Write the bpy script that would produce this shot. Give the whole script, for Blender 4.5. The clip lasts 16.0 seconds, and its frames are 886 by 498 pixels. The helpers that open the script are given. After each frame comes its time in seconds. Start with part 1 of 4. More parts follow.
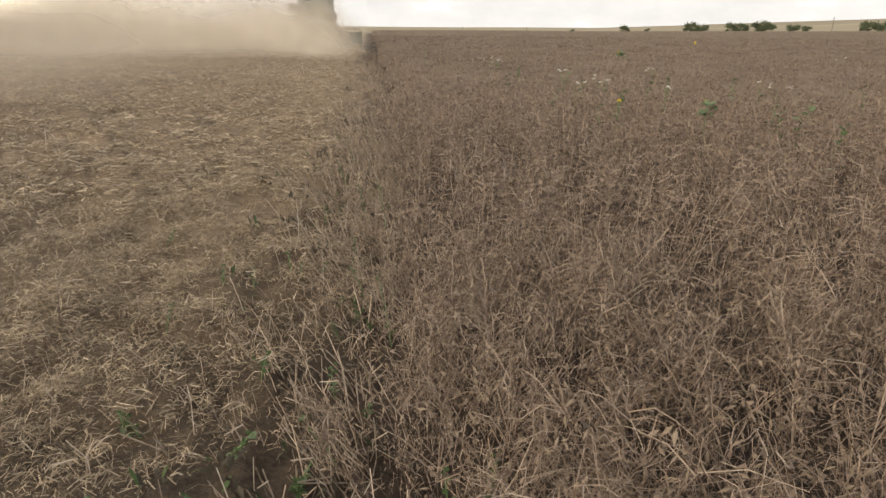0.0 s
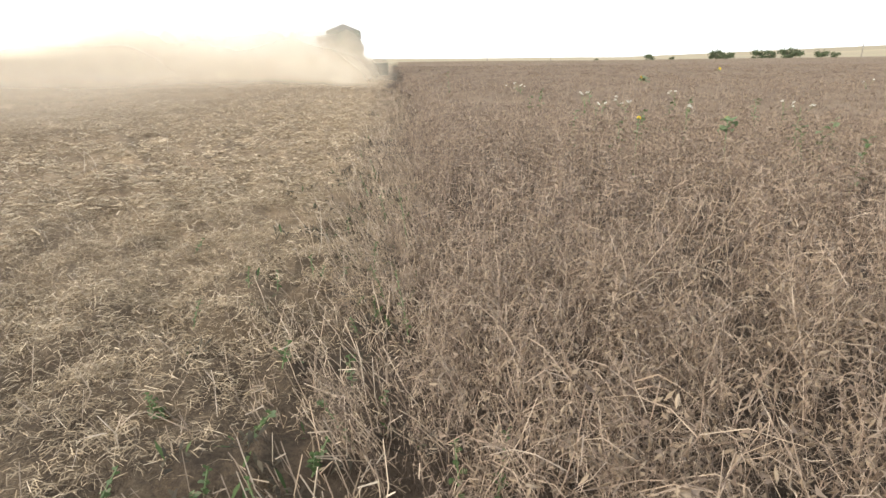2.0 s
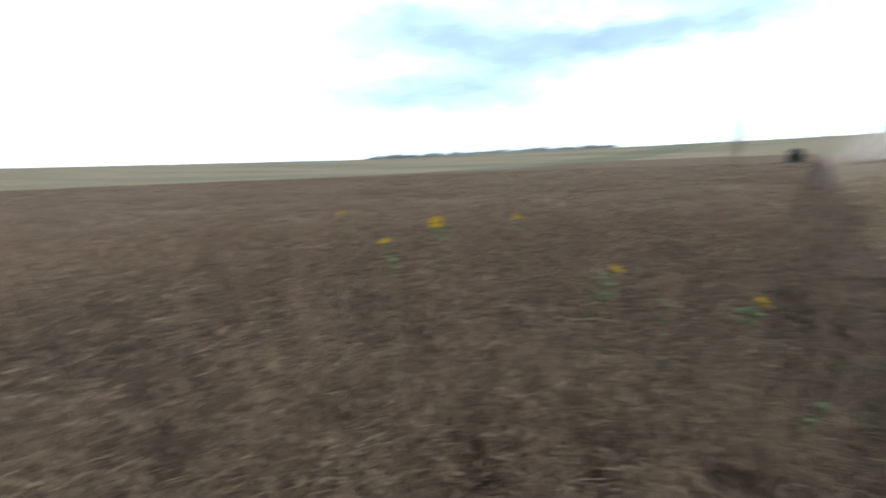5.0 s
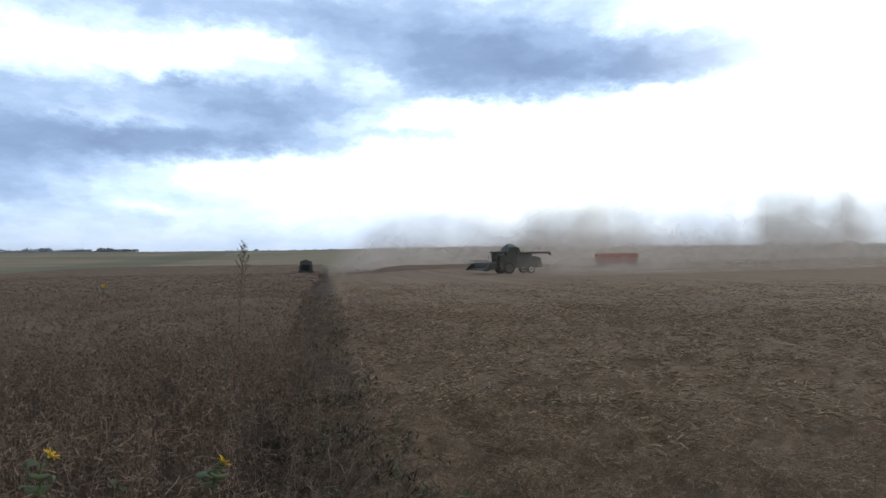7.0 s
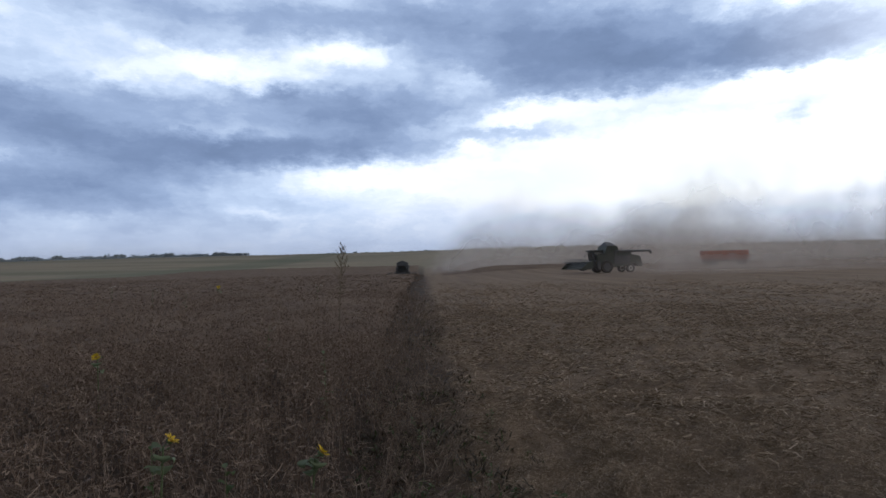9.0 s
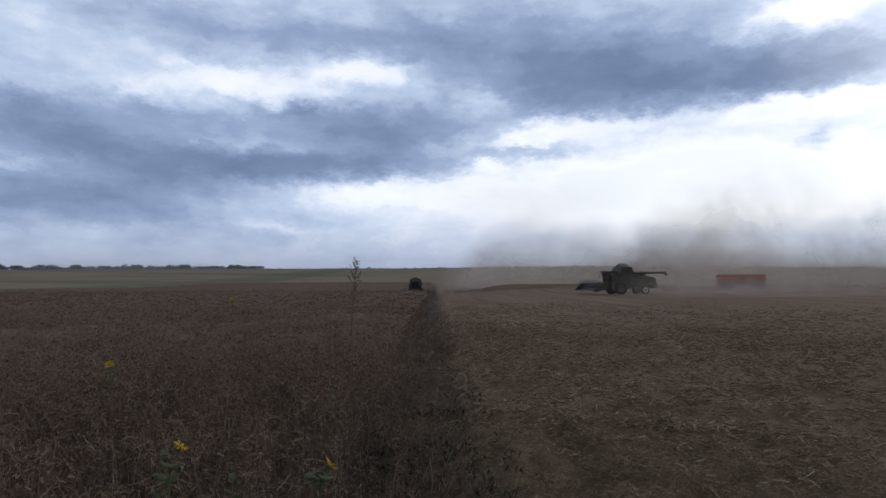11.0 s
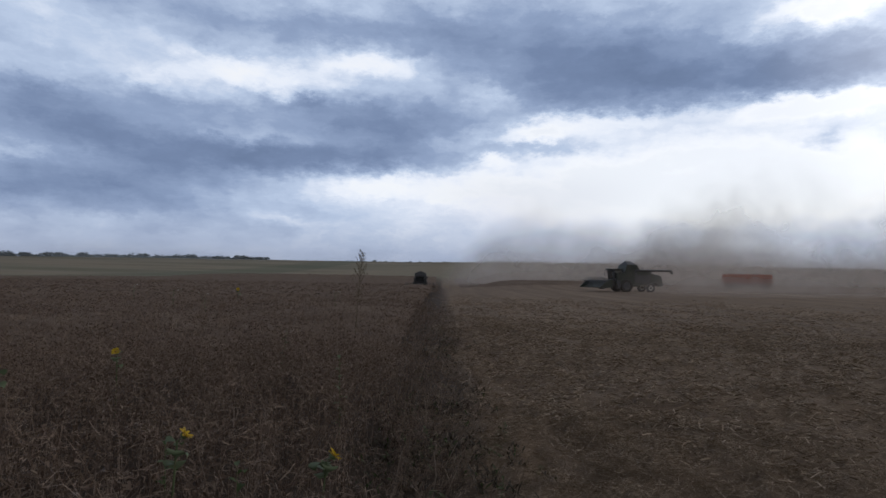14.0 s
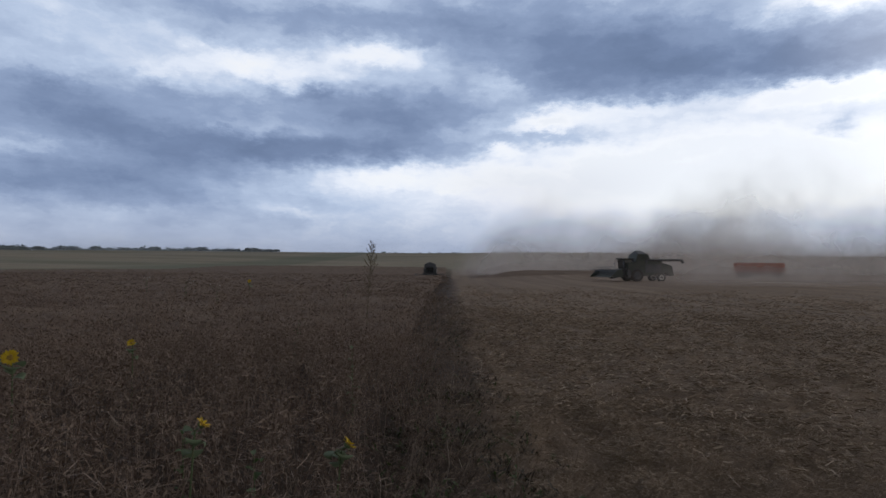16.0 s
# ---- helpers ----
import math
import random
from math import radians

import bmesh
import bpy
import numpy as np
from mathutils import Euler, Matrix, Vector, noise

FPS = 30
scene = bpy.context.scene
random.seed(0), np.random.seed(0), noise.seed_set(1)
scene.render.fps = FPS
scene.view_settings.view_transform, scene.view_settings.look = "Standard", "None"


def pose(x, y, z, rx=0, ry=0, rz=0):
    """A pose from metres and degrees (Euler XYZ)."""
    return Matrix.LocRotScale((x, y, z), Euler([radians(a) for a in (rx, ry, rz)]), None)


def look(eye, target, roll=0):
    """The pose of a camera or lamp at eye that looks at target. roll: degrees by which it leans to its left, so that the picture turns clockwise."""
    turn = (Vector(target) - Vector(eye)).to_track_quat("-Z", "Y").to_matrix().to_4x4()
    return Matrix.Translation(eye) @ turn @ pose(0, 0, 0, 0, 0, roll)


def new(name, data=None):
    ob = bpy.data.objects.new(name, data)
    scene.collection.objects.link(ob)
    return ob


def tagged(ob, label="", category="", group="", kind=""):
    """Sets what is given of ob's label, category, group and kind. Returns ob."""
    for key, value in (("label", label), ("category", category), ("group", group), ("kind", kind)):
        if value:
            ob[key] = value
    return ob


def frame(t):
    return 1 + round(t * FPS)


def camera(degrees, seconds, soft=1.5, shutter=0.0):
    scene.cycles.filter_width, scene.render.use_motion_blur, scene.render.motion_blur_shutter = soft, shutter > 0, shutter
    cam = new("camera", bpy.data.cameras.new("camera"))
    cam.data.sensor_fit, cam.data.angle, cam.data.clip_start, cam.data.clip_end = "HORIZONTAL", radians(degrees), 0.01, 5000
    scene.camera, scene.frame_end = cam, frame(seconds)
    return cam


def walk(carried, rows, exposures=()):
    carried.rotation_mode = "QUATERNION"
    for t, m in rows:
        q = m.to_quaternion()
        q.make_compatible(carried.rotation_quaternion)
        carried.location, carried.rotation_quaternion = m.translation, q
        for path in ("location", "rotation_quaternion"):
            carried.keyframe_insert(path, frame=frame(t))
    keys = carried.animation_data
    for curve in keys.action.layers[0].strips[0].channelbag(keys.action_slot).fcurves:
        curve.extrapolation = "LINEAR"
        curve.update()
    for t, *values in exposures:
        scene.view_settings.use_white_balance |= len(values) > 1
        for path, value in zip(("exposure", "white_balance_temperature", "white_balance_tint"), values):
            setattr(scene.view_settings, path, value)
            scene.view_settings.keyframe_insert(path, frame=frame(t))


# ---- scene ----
cam = camera(73.0, 16.0, 1.5, 0.4)
PATH = [
    (0, (-0.047, 0.179, 1.549), (0.178, 2.042, 0.858), 0.4),
    (0.5, (-0.038, 0.142, 1.515), (0.171, 1.997, 0.796), 1.5),
    (1, (-0.032, 0.095, 1.458), (0.172, 1.935, 0.702), 2.2),
    (1.5, (-0.021, 0.051, 1.432), (0.103, 1.937, 0.779), -1.3),
    (2, (-0.016, 0.044, 1.427), (0.129, 1.946, 0.825), -0.4),
    (2.5, (-0.018, 0.05, 1.426), (0.142, 1.959, 0.851), 0.4),
    (3, (0.014, 0.063, 1.431), (0.223, 1.979, 0.897), -0.0),
    (3.2, (0.06, 0.069, 1.434), (0.485, 1.964, 0.961), -0.4),
    (3.6, (0.150, 0.060, 1.430), (1.240, 1.676, 0.980), -0.8),
    (4.0, (0.230, 0.030, 1.420), (2.017, 0.826, 1.004), -1.2),
    (4.4, (0.280, -0.030, 1.410), (2.217, -0.371, 1.046), -1.6),
    (4.8, (0.290, -0.100, 1.390), (1.758, -1.422, 1.077), -2),
    (5.1, (0.260, -0.160, 1.375), (1.099, -1.959, 1.131), -2.2),
    (5.3, (0.235, -0.179, 1.369), (0.688, -2.116, 1.157), -2.3),
    (5.5, (0.185, -0.17, 1.382), (0.42, -2.151, 1.24), -0.2),
    (6, (0.118, -0.162, 1.446), (0.035, -2.16, 1.395), 1.2),
    (6.5, (0.016, -0.258, 1.573), (-0.338, -2.226, 1.554), 1.3),
    (7, (-0.058, -0.335, 1.665), (-0.439, -2.298, 1.713), -0.8),
    (7.5, (-0.109, -0.333, 1.652), (-0.321, -2.321, 1.699), -0.6),
    (8, (-0.106, -0.305, 1.638), (-0.245, -2.3, 1.627), -0.8),
    (8.5, (-0.094, -0.299, 1.62), (-0.198, -2.296, 1.585), 0.7),
    (9, (-0.093, -0.314, 1.649), (-0.162, -2.312, 1.704), -1.4),
    (11.5, (-0.102, -0.307, 1.631), (-0.121, -2.303, 1.755), 0.1),
    (12, (-0.093, -0.311, 1.631), (-0.123, -2.306, 1.769), -0.0),
    (12.5, (-0.091, -0.306, 1.631), (-0.123, -2.301, 1.771), -0.1),
    (13, (-0.089, -0.31, 1.625), (-0.114, -2.306, 1.756), 0.3),
    (13.5, (-0.085, -0.32, 1.624), (-0.1, -2.317, 1.738), 0.4),
    (14, (-0.084, -0.325, 1.621), (-0.09, -2.322, 1.716), 1.0),
    (14.5, (-0.082, -0.325, 1.619), (-0.088, -2.324, 1.694), 0.9),
    (15, (-0.076, -0.329, 1.617), (-0.076, -2.328, 1.677), 0.5),
    (15.5, (-0.069, -0.323, 1.621), (-0.06, -2.322, 1.684), 0.8),
    (16, (-0.067, -0.319, 1.616), (-0.042, -2.318, 1.68), 0.6),
]
EXPOSURES = [(0, 1.95, 6550, 10), (0.5, 2.6, 6400, 9), (1.0, 2.9, 6250, 8), (1.5, 2.92, 6100, 7), (2.0, 2.75, 6100, 7), (3.2, 2.6, 6100, 8), (4.2, 2.1, 5850, 5), (5.3, 1.55, 5700, 4),
             (6.0, 1.13, 5650, 7), (7.0, 0.76, 5600, 9), (8.0, 0.26, 5500, 13), (9.0, 0.2, 5500, 14), (11.5, -0.04, 5600, 15), (16, -0.1, 5600, 15)]
walk(cam, [(t, look(eye, target, roll)) for t, eye, target, roll in PATH], EXPOSURES)

# The crop edge runs along the y axis: standing crop at x > 0, harvested stubble at x < 0.

# ---- world: broken overcast over a low veiled sun ----
world = bpy.data.worlds.new("overcast_evening")
scene.world = world
world.use_nodes = True
WN, WL = world.node_tree.nodes, world.node_tree.links
WN.clear()
SUN_AZ, SUN_EL = 245.0, 24.0


class Nodes:
    """Short hand for building node graphs."""

    def __init__(self, tree):
        self.n, self.l = tree.nodes, tree.links

    def add(self, kind):
        return self.n.new(kind)

    def put(self, socket, value):
        if isinstance(value, bpy.types.NodeSocket):
            self.l.new(value, socket)
        else:
            socket.default_value = value

    def math(self, op, a, b=0.0, c=0.0):
        node = self.n.new("ShaderNodeMath")
        node.operation = op
        for i, v in enumerate((a, b, c)):
            self.put(node.inputs[i], v)
        return node.outputs[0]

    def step(self, v, lo, hi):
        node = self.n.new("ShaderNodeMapRange")
        node.interpolation_type = "SMOOTHSTEP"
        for key, val in (("Value", v), ("From Min", lo), ("From Max", hi)):
            self.put(node.inputs[key], val)
        return node.outputs["Result"]

    def noise(self, vector, scale, detail=4.0, rough=0.55, dims="3D"):
        node = self.n.new("ShaderNodeTexNoise")
        node.noise_dimensions = dims
        self.put(node.inputs["Vector"], vector)
        node.inputs["Scale"].default_value = scale
        node.inputs["Detail"].default_value = detail
        node.inputs["Roughness"].default_value = rough
        return node.outputs["Fac"]

    def xyz(self, x, y, z):
        node = self.n.new("ShaderNodeCombineXYZ")
        for i, v in enumerate((x, y, z)):
            self.put(node.inputs[i], v)
        return node.outputs[0]

    def split(self, v):
        node = self.n.new("ShaderNodeSeparateXYZ")
        self.l.new(v, node.inputs[0])
        return node.outputs

    def scaled(self, v, k):
        node = self.n.new("ShaderNodeVectorMath")
        node.operation = "MULTIPLY"
        self.l.new(v, node.inputs[0])
        node.inputs[1].default_value = k
        return node.outputs[0]

    def ramp(self, fac, *stops):
        node = self.n.new("ShaderNodeValToRGB")
        el = node.color_ramp.elements
        while len(el) < len(stops):
            el.new(0.5)
        for e, (p, c) in zip(el, stops):
            e.position, e.color = p, (*c, 1)
        self.put(node.inputs[0], fac)
        return node.outputs[0]

    def mix(self, fac, a, b, blend="MIX"):
        node = self.n.new("ShaderNodeMix")
        node.data_type, node.blend_type = "RGBA", blend
        self.put(node.inputs[0], fac)
        for i, v in ((6, a), (7, b)):
            self.put(node.inputs[i], (*v, 1) if isinstance(v, tuple) and len(v) == 3 else v)
        return node.outputs[2]


# dark banks and bright gaps of the cloud deck: azimuth right of south, height, half width, half height (degrees), weight
BANKS = [(-26, 9.5, 18, 6.0, -0.16), (15, 18.9, 11, 3.2, -0.56), (25, 17.2, 8, 1.8, -0.3), (33, 17.4, 6, 1.5, -0.4), (4, 22.5, 10, 2.6, -0.28), (-17, 22.2, 14, 1.6, -0.28),
         (-5, 14.4, 8, 2.0, -0.5), (-6, 11.2, 12, 1.2, -0.42), (-20, 10.6, 9, 1.5, -0.3), (-31, 11.8, 9, 1.6, -0.34), (-32, 6.6, 9, 1.5, -0.36), (-35, 14.0, 3.5, 1.4, -0.3),
         (-24, 14.2, 7, 1.0, -0.2), (-13, 15.6, 3, 0.6, -0.26), (33, 11.6, 1.5, 0.7, -0.32), (22, 9.9, 3.5, 0.35, -0.2), (-25, 8.6, 11, 1.4, -0.2), (10, 12.4, 5, 0.5, -0.2)]
GAPS = [(-18.5, 17.7, 6.0, 1.3, 0.42), (-7, 19.6, 5, 1.0, 0.42), (-31, 18.2, 4, 1.2, 0.08), (-27, 16.4, 3, 0.8, 0.12), (4, 17.0, 1.8, 1.5, 0.3), (9, 13.5, 3.2, 0.8, 0.46),
        (5.2, 11.0, 1.8, 0.5, 0.36), (33, 14.4, 6.0, 0.8, 0.7), (33, 21.6, 4, 1.2, 0.55), (24, 8.6, 20, 3.6, 0.75), (-7, 8.2, 9, 1.3, 0.34),
        (-14.6, 5.0, 2.4, 0.5, 0.2), (15, 14.5, 7, 0.8, 0.34), (-33, 21.0, 6, 1.2, 0.04), (-18, 12.6, 4, 0.5, 0.12), (-33, 9.2, 5, 0.5, 0.16)]

g = Nodes(world.node_tree)
coords = g.add("ShaderNodeTexCoord").outputs["Generated"]
dx, dy, dz = g.split(coords)
az = g.math("MULTIPLY", g.math("ARCTAN2", g.math("MULTIPLY", dx, -1.0), g.math("MULTIPLY", dy, -1.0)), 57.2958)
el = g.math("MULTIPLY", g.math("ARCSINE", dz), 57.2958)
flat = g.math("ADD", g.math("MAXIMUM", dz, 0.0), 0.16)
deck = g.xyz(g.math("DIVIDE", dx, flat), g.math("DIVIDE", dy, flat), 0.0)
skyplane = g.xyz(g.math("MULTIPLY", az, 0.075), g.math("MULTIPLY", el, 0.14), 0.0)
warp_a = g.math("SUBTRACT", g.noise(skyplane, 3.4, 6, 0.62), 0.5)
warp_b = g.math("SUBTRACT", g.noise(skyplane, 4.6, 6, 0.66), 0.5)
az_w = g.math("ADD", az, g.math("MULTIPLY", warp_a, 7.0))
el_w = g.math("ADD", el, g.math("MULTIPLY", warp_b, 3.2))
# the cloud deck is thin in the south and heavy in the north; unseen overhead, it is darkened to dim the ground
south = g.math("MULTIPLY", g.step(g.math("ABSOLUTE", az), 100.0, 45.0), g.step(el, 42.0, 24.0))
light = g.math("ADD", 0.2, g.math("MULTIPLY", south, 0.33))
light = g.math("ADD", light, g.math("MULTIPLY", g.math("SUBTRACT", g.noise(deck, 1.1, 5, 0.55), 0.5), 0.16))
rolls = g.noise(g.xyz(g.math("MULTIPLY", az, 0.075), g.math("MULTIPLY", g.math("ADD", el, g.math("MULTIPLY", az, 0.05)), 0.24), 1.0), 2.6, 6, 0.55)
light = g.math("ADD", light, g.math("MULTIPLY", g.math("SUBTRACT", rolls, 0.5), 0.3))
puffs = g.noise(g.xyz(g.math("MULTIPLY", az_w, 0.11), g.math("MULTIPLY", el_w, 0.22), 3.0), 1.7, 7, 0.55)
light = g.math("ADD", light, g.math("MULTIPLY", g.math("SUBTRACT", puffs, 0.5), 0.5))
for a0, e0, wa, we, weight in BANKS + GAPS:
    da = g.math("DIVIDE", g.math("SUBTRACT", az_w, a0), wa)
    de = g.math("DIVIDE", g.math("SUBTRACT", el_w, e0), we)
    far = g.math("ADD", g.math("MULTIPLY", da, da), g.math("MULTIPLY", de, de))
    bell = g.math("POWER", 2.7183, g.math("MULTIPLY", far, -0.8))
    light = g.math("ADD", light, g.math("MULTIPLY", bell, weight))
tone = g.math("DIVIDE", g.math("ADD", light, 0.44), 1.4)
cloud = g.ramp(tone, (0.0, (0.15, 0.198, 0.28)), (0.3, (0.25, 0.312, 0.42)), (0.5, (0.385, 0.46, 0.57)), (0.68, (0.66, 0.735, 0.8)), (0.85, (1.05, 1.05, 0.99)), (1.0, (1.4, 1.32, 1.12)))
grey = g.ramp(tone, (0.0, (0.17, 0.168, 0.165)), (0.5, (0.31, 0.30, 0.285)), (1.0, (0.9, 0.87, 0.82)))
cloud = g.mix(south, grey, cloud)
# the air near the horizon is paler and evens the clouds out
low = g.step(el, 7.0, 0.0)
pale = g.mix(g.step(az, 4.0, 22.0), (0.44, 0.455, 0.50), (0.76, 0.755, 0.745))
cloud = g.mix(g.math("MULTIPLY", g.math("MULTIPLY", low, south), 0.75), cloud, pale)
warm = g.math("MULTIPLY", g.step(g.math("ABSOLUTE", g.math("SUBTRACT", az, 9.0)), 14.0, 2.0), g.step(g.math("ABSOLUTE", g.math("SUBTRACT", el, 7.0)), 4.0, 0.5))
cloud = g.mix(g.math("MULTIPLY", warm, 0.4), cloud, (1.0, 0.93, 0.84))
# veiled sun: a broad warm brightening in the west
sun_dir = (math.sin(radians(SUN_AZ)) * math.cos(radians(SUN_EL)), math.cos(radians(SUN_AZ)) * math.cos(radians(SUN_EL)), math.sin(radians(SUN_EL)))
dot = g.math("ADD", g.math("ADD", g.math("MULTIPLY", dx, sun_dir[0]), g.math("MULTIPLY", dy, sun_dir[1])), g.math("MULTIPLY", dz, sun_dir[2]))
halo = g.step(dot, 0.8, 1.0)
cloud = g.mix(g.math("MULTIPLY", halo, 0.35), cloud, (1.5, 1.32, 1.0), "ADD")
# the air glows warm low in the north-west, under the sun's side
ember = g.math("MULTIPLY", g.step(g.math("ABSOLUTE", g.math("SUBTRACT", az, 126.0)), 46.0, 8.0), g.step(el, 10.0, 1.0))
cloud = g.mix(g.math("MULTIPLY", ember, 0.75), cloud, (1.5, 1.24, 0.82))
sky = g.add("ShaderNodeTexSky")
sky.sky_type, sky.sun_disc, sky.sun_elevation, sky.sun_rotation = "NISHITA", False, radians(SUN_EL), radians(SUN_AZ)
clear = g.mix(1.0, sky.outputs[0], (0.10, 0.10, 0.10), "MULTIPLY")
thin = g.math("MULTIPLY", g.step(light, 0.7, 1.1), 0.25)
total = g.mix(thin, cloud, clear)
back = g.add("ShaderNodeBackground")
g.put(back.inputs["Color"], total)
back.inputs["Strength"].default_value = 0.85
g.l.new(back.outputs[0], g.add("ShaderNodeOutputWorld").inputs["Surface"])

lamp = bpy.data.lights.new("sun", "SUN")
lamp.energy, lamp.angle, lamp.color = 0.62, radians(14), (1.0, 0.82, 0.58)
sun = new("sun", lamp)
sun.matrix_world = look(Vector(sun_dir) * 100, (0, 0, 0))


# ---- materials ----
def surface(name, stops, rough=0.85, grain=30.0, coarse=3.0, bump=0.0, island=0.0, metal=0.0, space="Object", depth=0.01, stretch=(1, 1, 1), sheen=0.5):
    """A procedural surface: colour from two scales of noise, with an optional change from piece to piece."""
    m = bpy.data.materials.new(name)
    m.use_nodes = True
    k = Nodes(m.node_tree)
    bsdf = m.node_tree.nodes["Principled BSDF"]
    tex = k.add("ShaderNodeTexCoord")
    vec = k.scaled(tex.outputs["Object"], stretch)
    fine, wide = k.noise(vec, grain, 5, 0.6), k.noise(vec, coarse, 3, 0.5)
    fac = k.math("ADD", k.math("MULTIPLY", fine, 0.5), k.math("MULTIPLY", wide, 0.5))
    fac = k.math("ADD", k.math("MULTIPLY", k.math("SUBTRACT", fac, 0.5), 1.8), 0.5)
    if island:
        rnd = k.add("ShaderNodeNewGeometry").outputs["Random Per Island"]
        fac = k.math("ADD", k.math("MULTIPLY", fac, 1 - island), k.math("MULTIPLY", rnd, island))
    k.put(bsdf.inputs["Base Color"], k.ramp(fac, *[(i / max(1, len(stops) - 1), c) for i, c in enumerate(stops)]))
    bsdf.inputs["Roughness"].default_value = rough
    bsdf.inputs["Metallic"].default_value = metal
    bsdf.inputs["Specular IOR Level"].default_value = sheen
    if bump:
        node = k.add("ShaderNodeBump")
        node.inputs["Strength"].default_value, node.inputs["Distance"].default_value = bump, depth
        k.put(node.inputs["Height"], fine)
        k.l.new(node.outputs[0], bsdf.inputs["Normal"])
    return m


def leafy(name, stops, glow=0.35, island=0.7):
    """A thin leaf: part of the light passes through it."""
    m = surface(name, stops, 0.7, 40, 6, 0.0, island, sheen=0.25)
    k = Nodes(m.node_tree)
    bsdf = m.node_tree.nodes["Principled BSDF"]
    out = m.node_tree.nodes["Material Output"]
    thru = k.add("ShaderNodeBsdfTranslucent")
    k.l.new(bsdf.inputs["Base Color"].links[0].from_socket, thru.inputs["Color"])
    both = k.add("ShaderNodeMixShader")
    both.inputs[0].default_value = glow
    k.l.new(bsdf.outputs[0], both.inputs[1])
    k.l.new(thru.outputs[0], both.inputs[2])
    k.l.new(both.outputs[0], out.inputs["Surface"])
    return m


STEM = surface("dry_stem", [(0.07, 0.05, 0.037), (0.155, 0.11, 0.082), (0.25, 0.187, 0.14), (0.36, 0.29, 0.224)], 0.8, 60, 5, 0.0, 0.8, sheen=0.3)
POD = leafy("dry_pod", [(0.09, 0.064, 0.045), (0.175, 0.13, 0.092), (0.275, 0.215, 0.155)], 0.15)
HUSK = leafy("withered_leaf", [(0.07, 0.049, 0.037), (0.145, 0.106, 0.08), (0.245, 0.188, 0.142)], 0.25)
STRAW = surface("straw", [(0.068, 0.049, 0.032), (0.2, 0.149, 0.097), (0.325, 0.254, 0.172), (0.55, 0.452, 0.33)], 0.75, 50, 3, 0.0, 0.75, sheen=0.35)
CUT = surface("cut_stalk", [(0.08, 0.058, 0.042), (0.2, 0.15, 0.108), (0.32, 0.25, 0.185), (0.5, 0.42, 0.33)], 0.75, 50, 4, 0.0, 0.75, sheen=0.35)
LEAF = leafy("green_leaf", [(0.03, 0.048, 0.018), (0.055, 0.085, 0.03), (0.095, 0.13, 0.05)])
# leaves of the low weeds, coloured nearly black to carry the crop edge's shade
SHADELEAF = leafy("shade_darkened_weed_leaf", [(0.028, 0.022, 0.016), (0.045, 0.037, 0.026), (0.085, 0.07, 0.046)], 0.15)
GREYLEAF = leafy("grey_green_leaf", [(0.07, 0.10, 0.05), (0.13, 0.17, 0.09), (0.2, 0.24, 0.14)])
GREENSTEM = surface("green_stalk", [(0.05, 0.08, 0.03), (0.1, 0.14, 0.055), (0.16, 0.19, 0.09)], 0.7, 40, 6)
PETAL = leafy("yellow_petal", [(0.42, 0.28, 0.01), (0.55, 0.39, 0.015), (0.62, 0.46, 0.03)], 0.35)
DISC = surface("seed_disc", [(0.10, 0.06, 0.015), (0.3, 0.19, 0.03), (0.45, 0.3, 0.05)], 0.9, 300, 60, 0.6, 0, depth=0.004)
FLUFF = leafy("thistle_down", [(0.4, 0.37, 0.32), (0.54, 0.51, 0.46), (0.66, 0.64, 0.6)], 0.5)
WEED = surface("weed_foliage", [(0.08, 0.075, 0.048), (0.15, 0.125, 0.08), (0.22, 0.175, 0.115)], 0.85, 50, 6, 0, 0.7)
BARK = surface("bark", [(0.05, 0.04, 0.03), (0.1, 0.08, 0.06), (0.16, 0.13, 0.1)], 0.9, 8, 2, 0.5, depth=0.03)
TREELEAF = leafy("tree_leaf", [(0.04, 0.05, 0.025), (0.065, 0.08, 0.04), (0.1, 0.115, 0.06)], 0.1)
# skyline foliage, its colour paled and greyed for the haze of distance
HAZYLEAF = leafy("haze_paled_tree_leaf", [(0.11, 0.13, 0.115), (0.14, 0.165, 0.15), (0.18, 0.205, 0.185)], 0.1)
GREENPAINT = surface("dusty_green_paint", [(0.036, 0.046, 0.037), (0.056, 0.066, 0.052), (0.105, 0.1, 0.08)], 0.6, 9, 1.2, 0.1, sheen=0.4)
GREYPAINT = surface("dusty_grey_metal", [(0.05, 0.054, 0.058), (0.085, 0.088, 0.092), (0.15, 0.145, 0.13)], 0.6, 9, 1.2, 0.1, 0, 0.3)
REDPAINT = surface("faded_red_paint", [(0.28, 0.06, 0.025), (0.4, 0.1, 0.04), (0.45, 0.17, 0.09)], 0.65, 6, 0.8, 0.1)
RUBBER = surface("dusty_rubber", [(0.02, 0.02, 0.02), (0.035, 0.033, 0.03), (0.09, 0.08, 0.065)], 0.9, 20, 3, 0.3)
RIM = surface("pale_rim", [(0.4, 0.38, 0.32), (0.55, 0.52, 0.45), (0.6, 0.58, 0.5)], 0.6, 12, 3)
POST = surface("weathered_post", [(0.1, 0.09, 0.08), (0.17, 0.15, 0.13), (0.22, 0.2, 0.17)], 0.9, 20, 3, 0.3)

GLASS = bpy.data.materials.new("cab_glass")
GLASS.use_nodes = True
gb = GLASS.node_tree.nodes["Principled BSDF"]
gb.inputs["Base Color"].default_value = (0.05, 0.06, 0.065, 1)
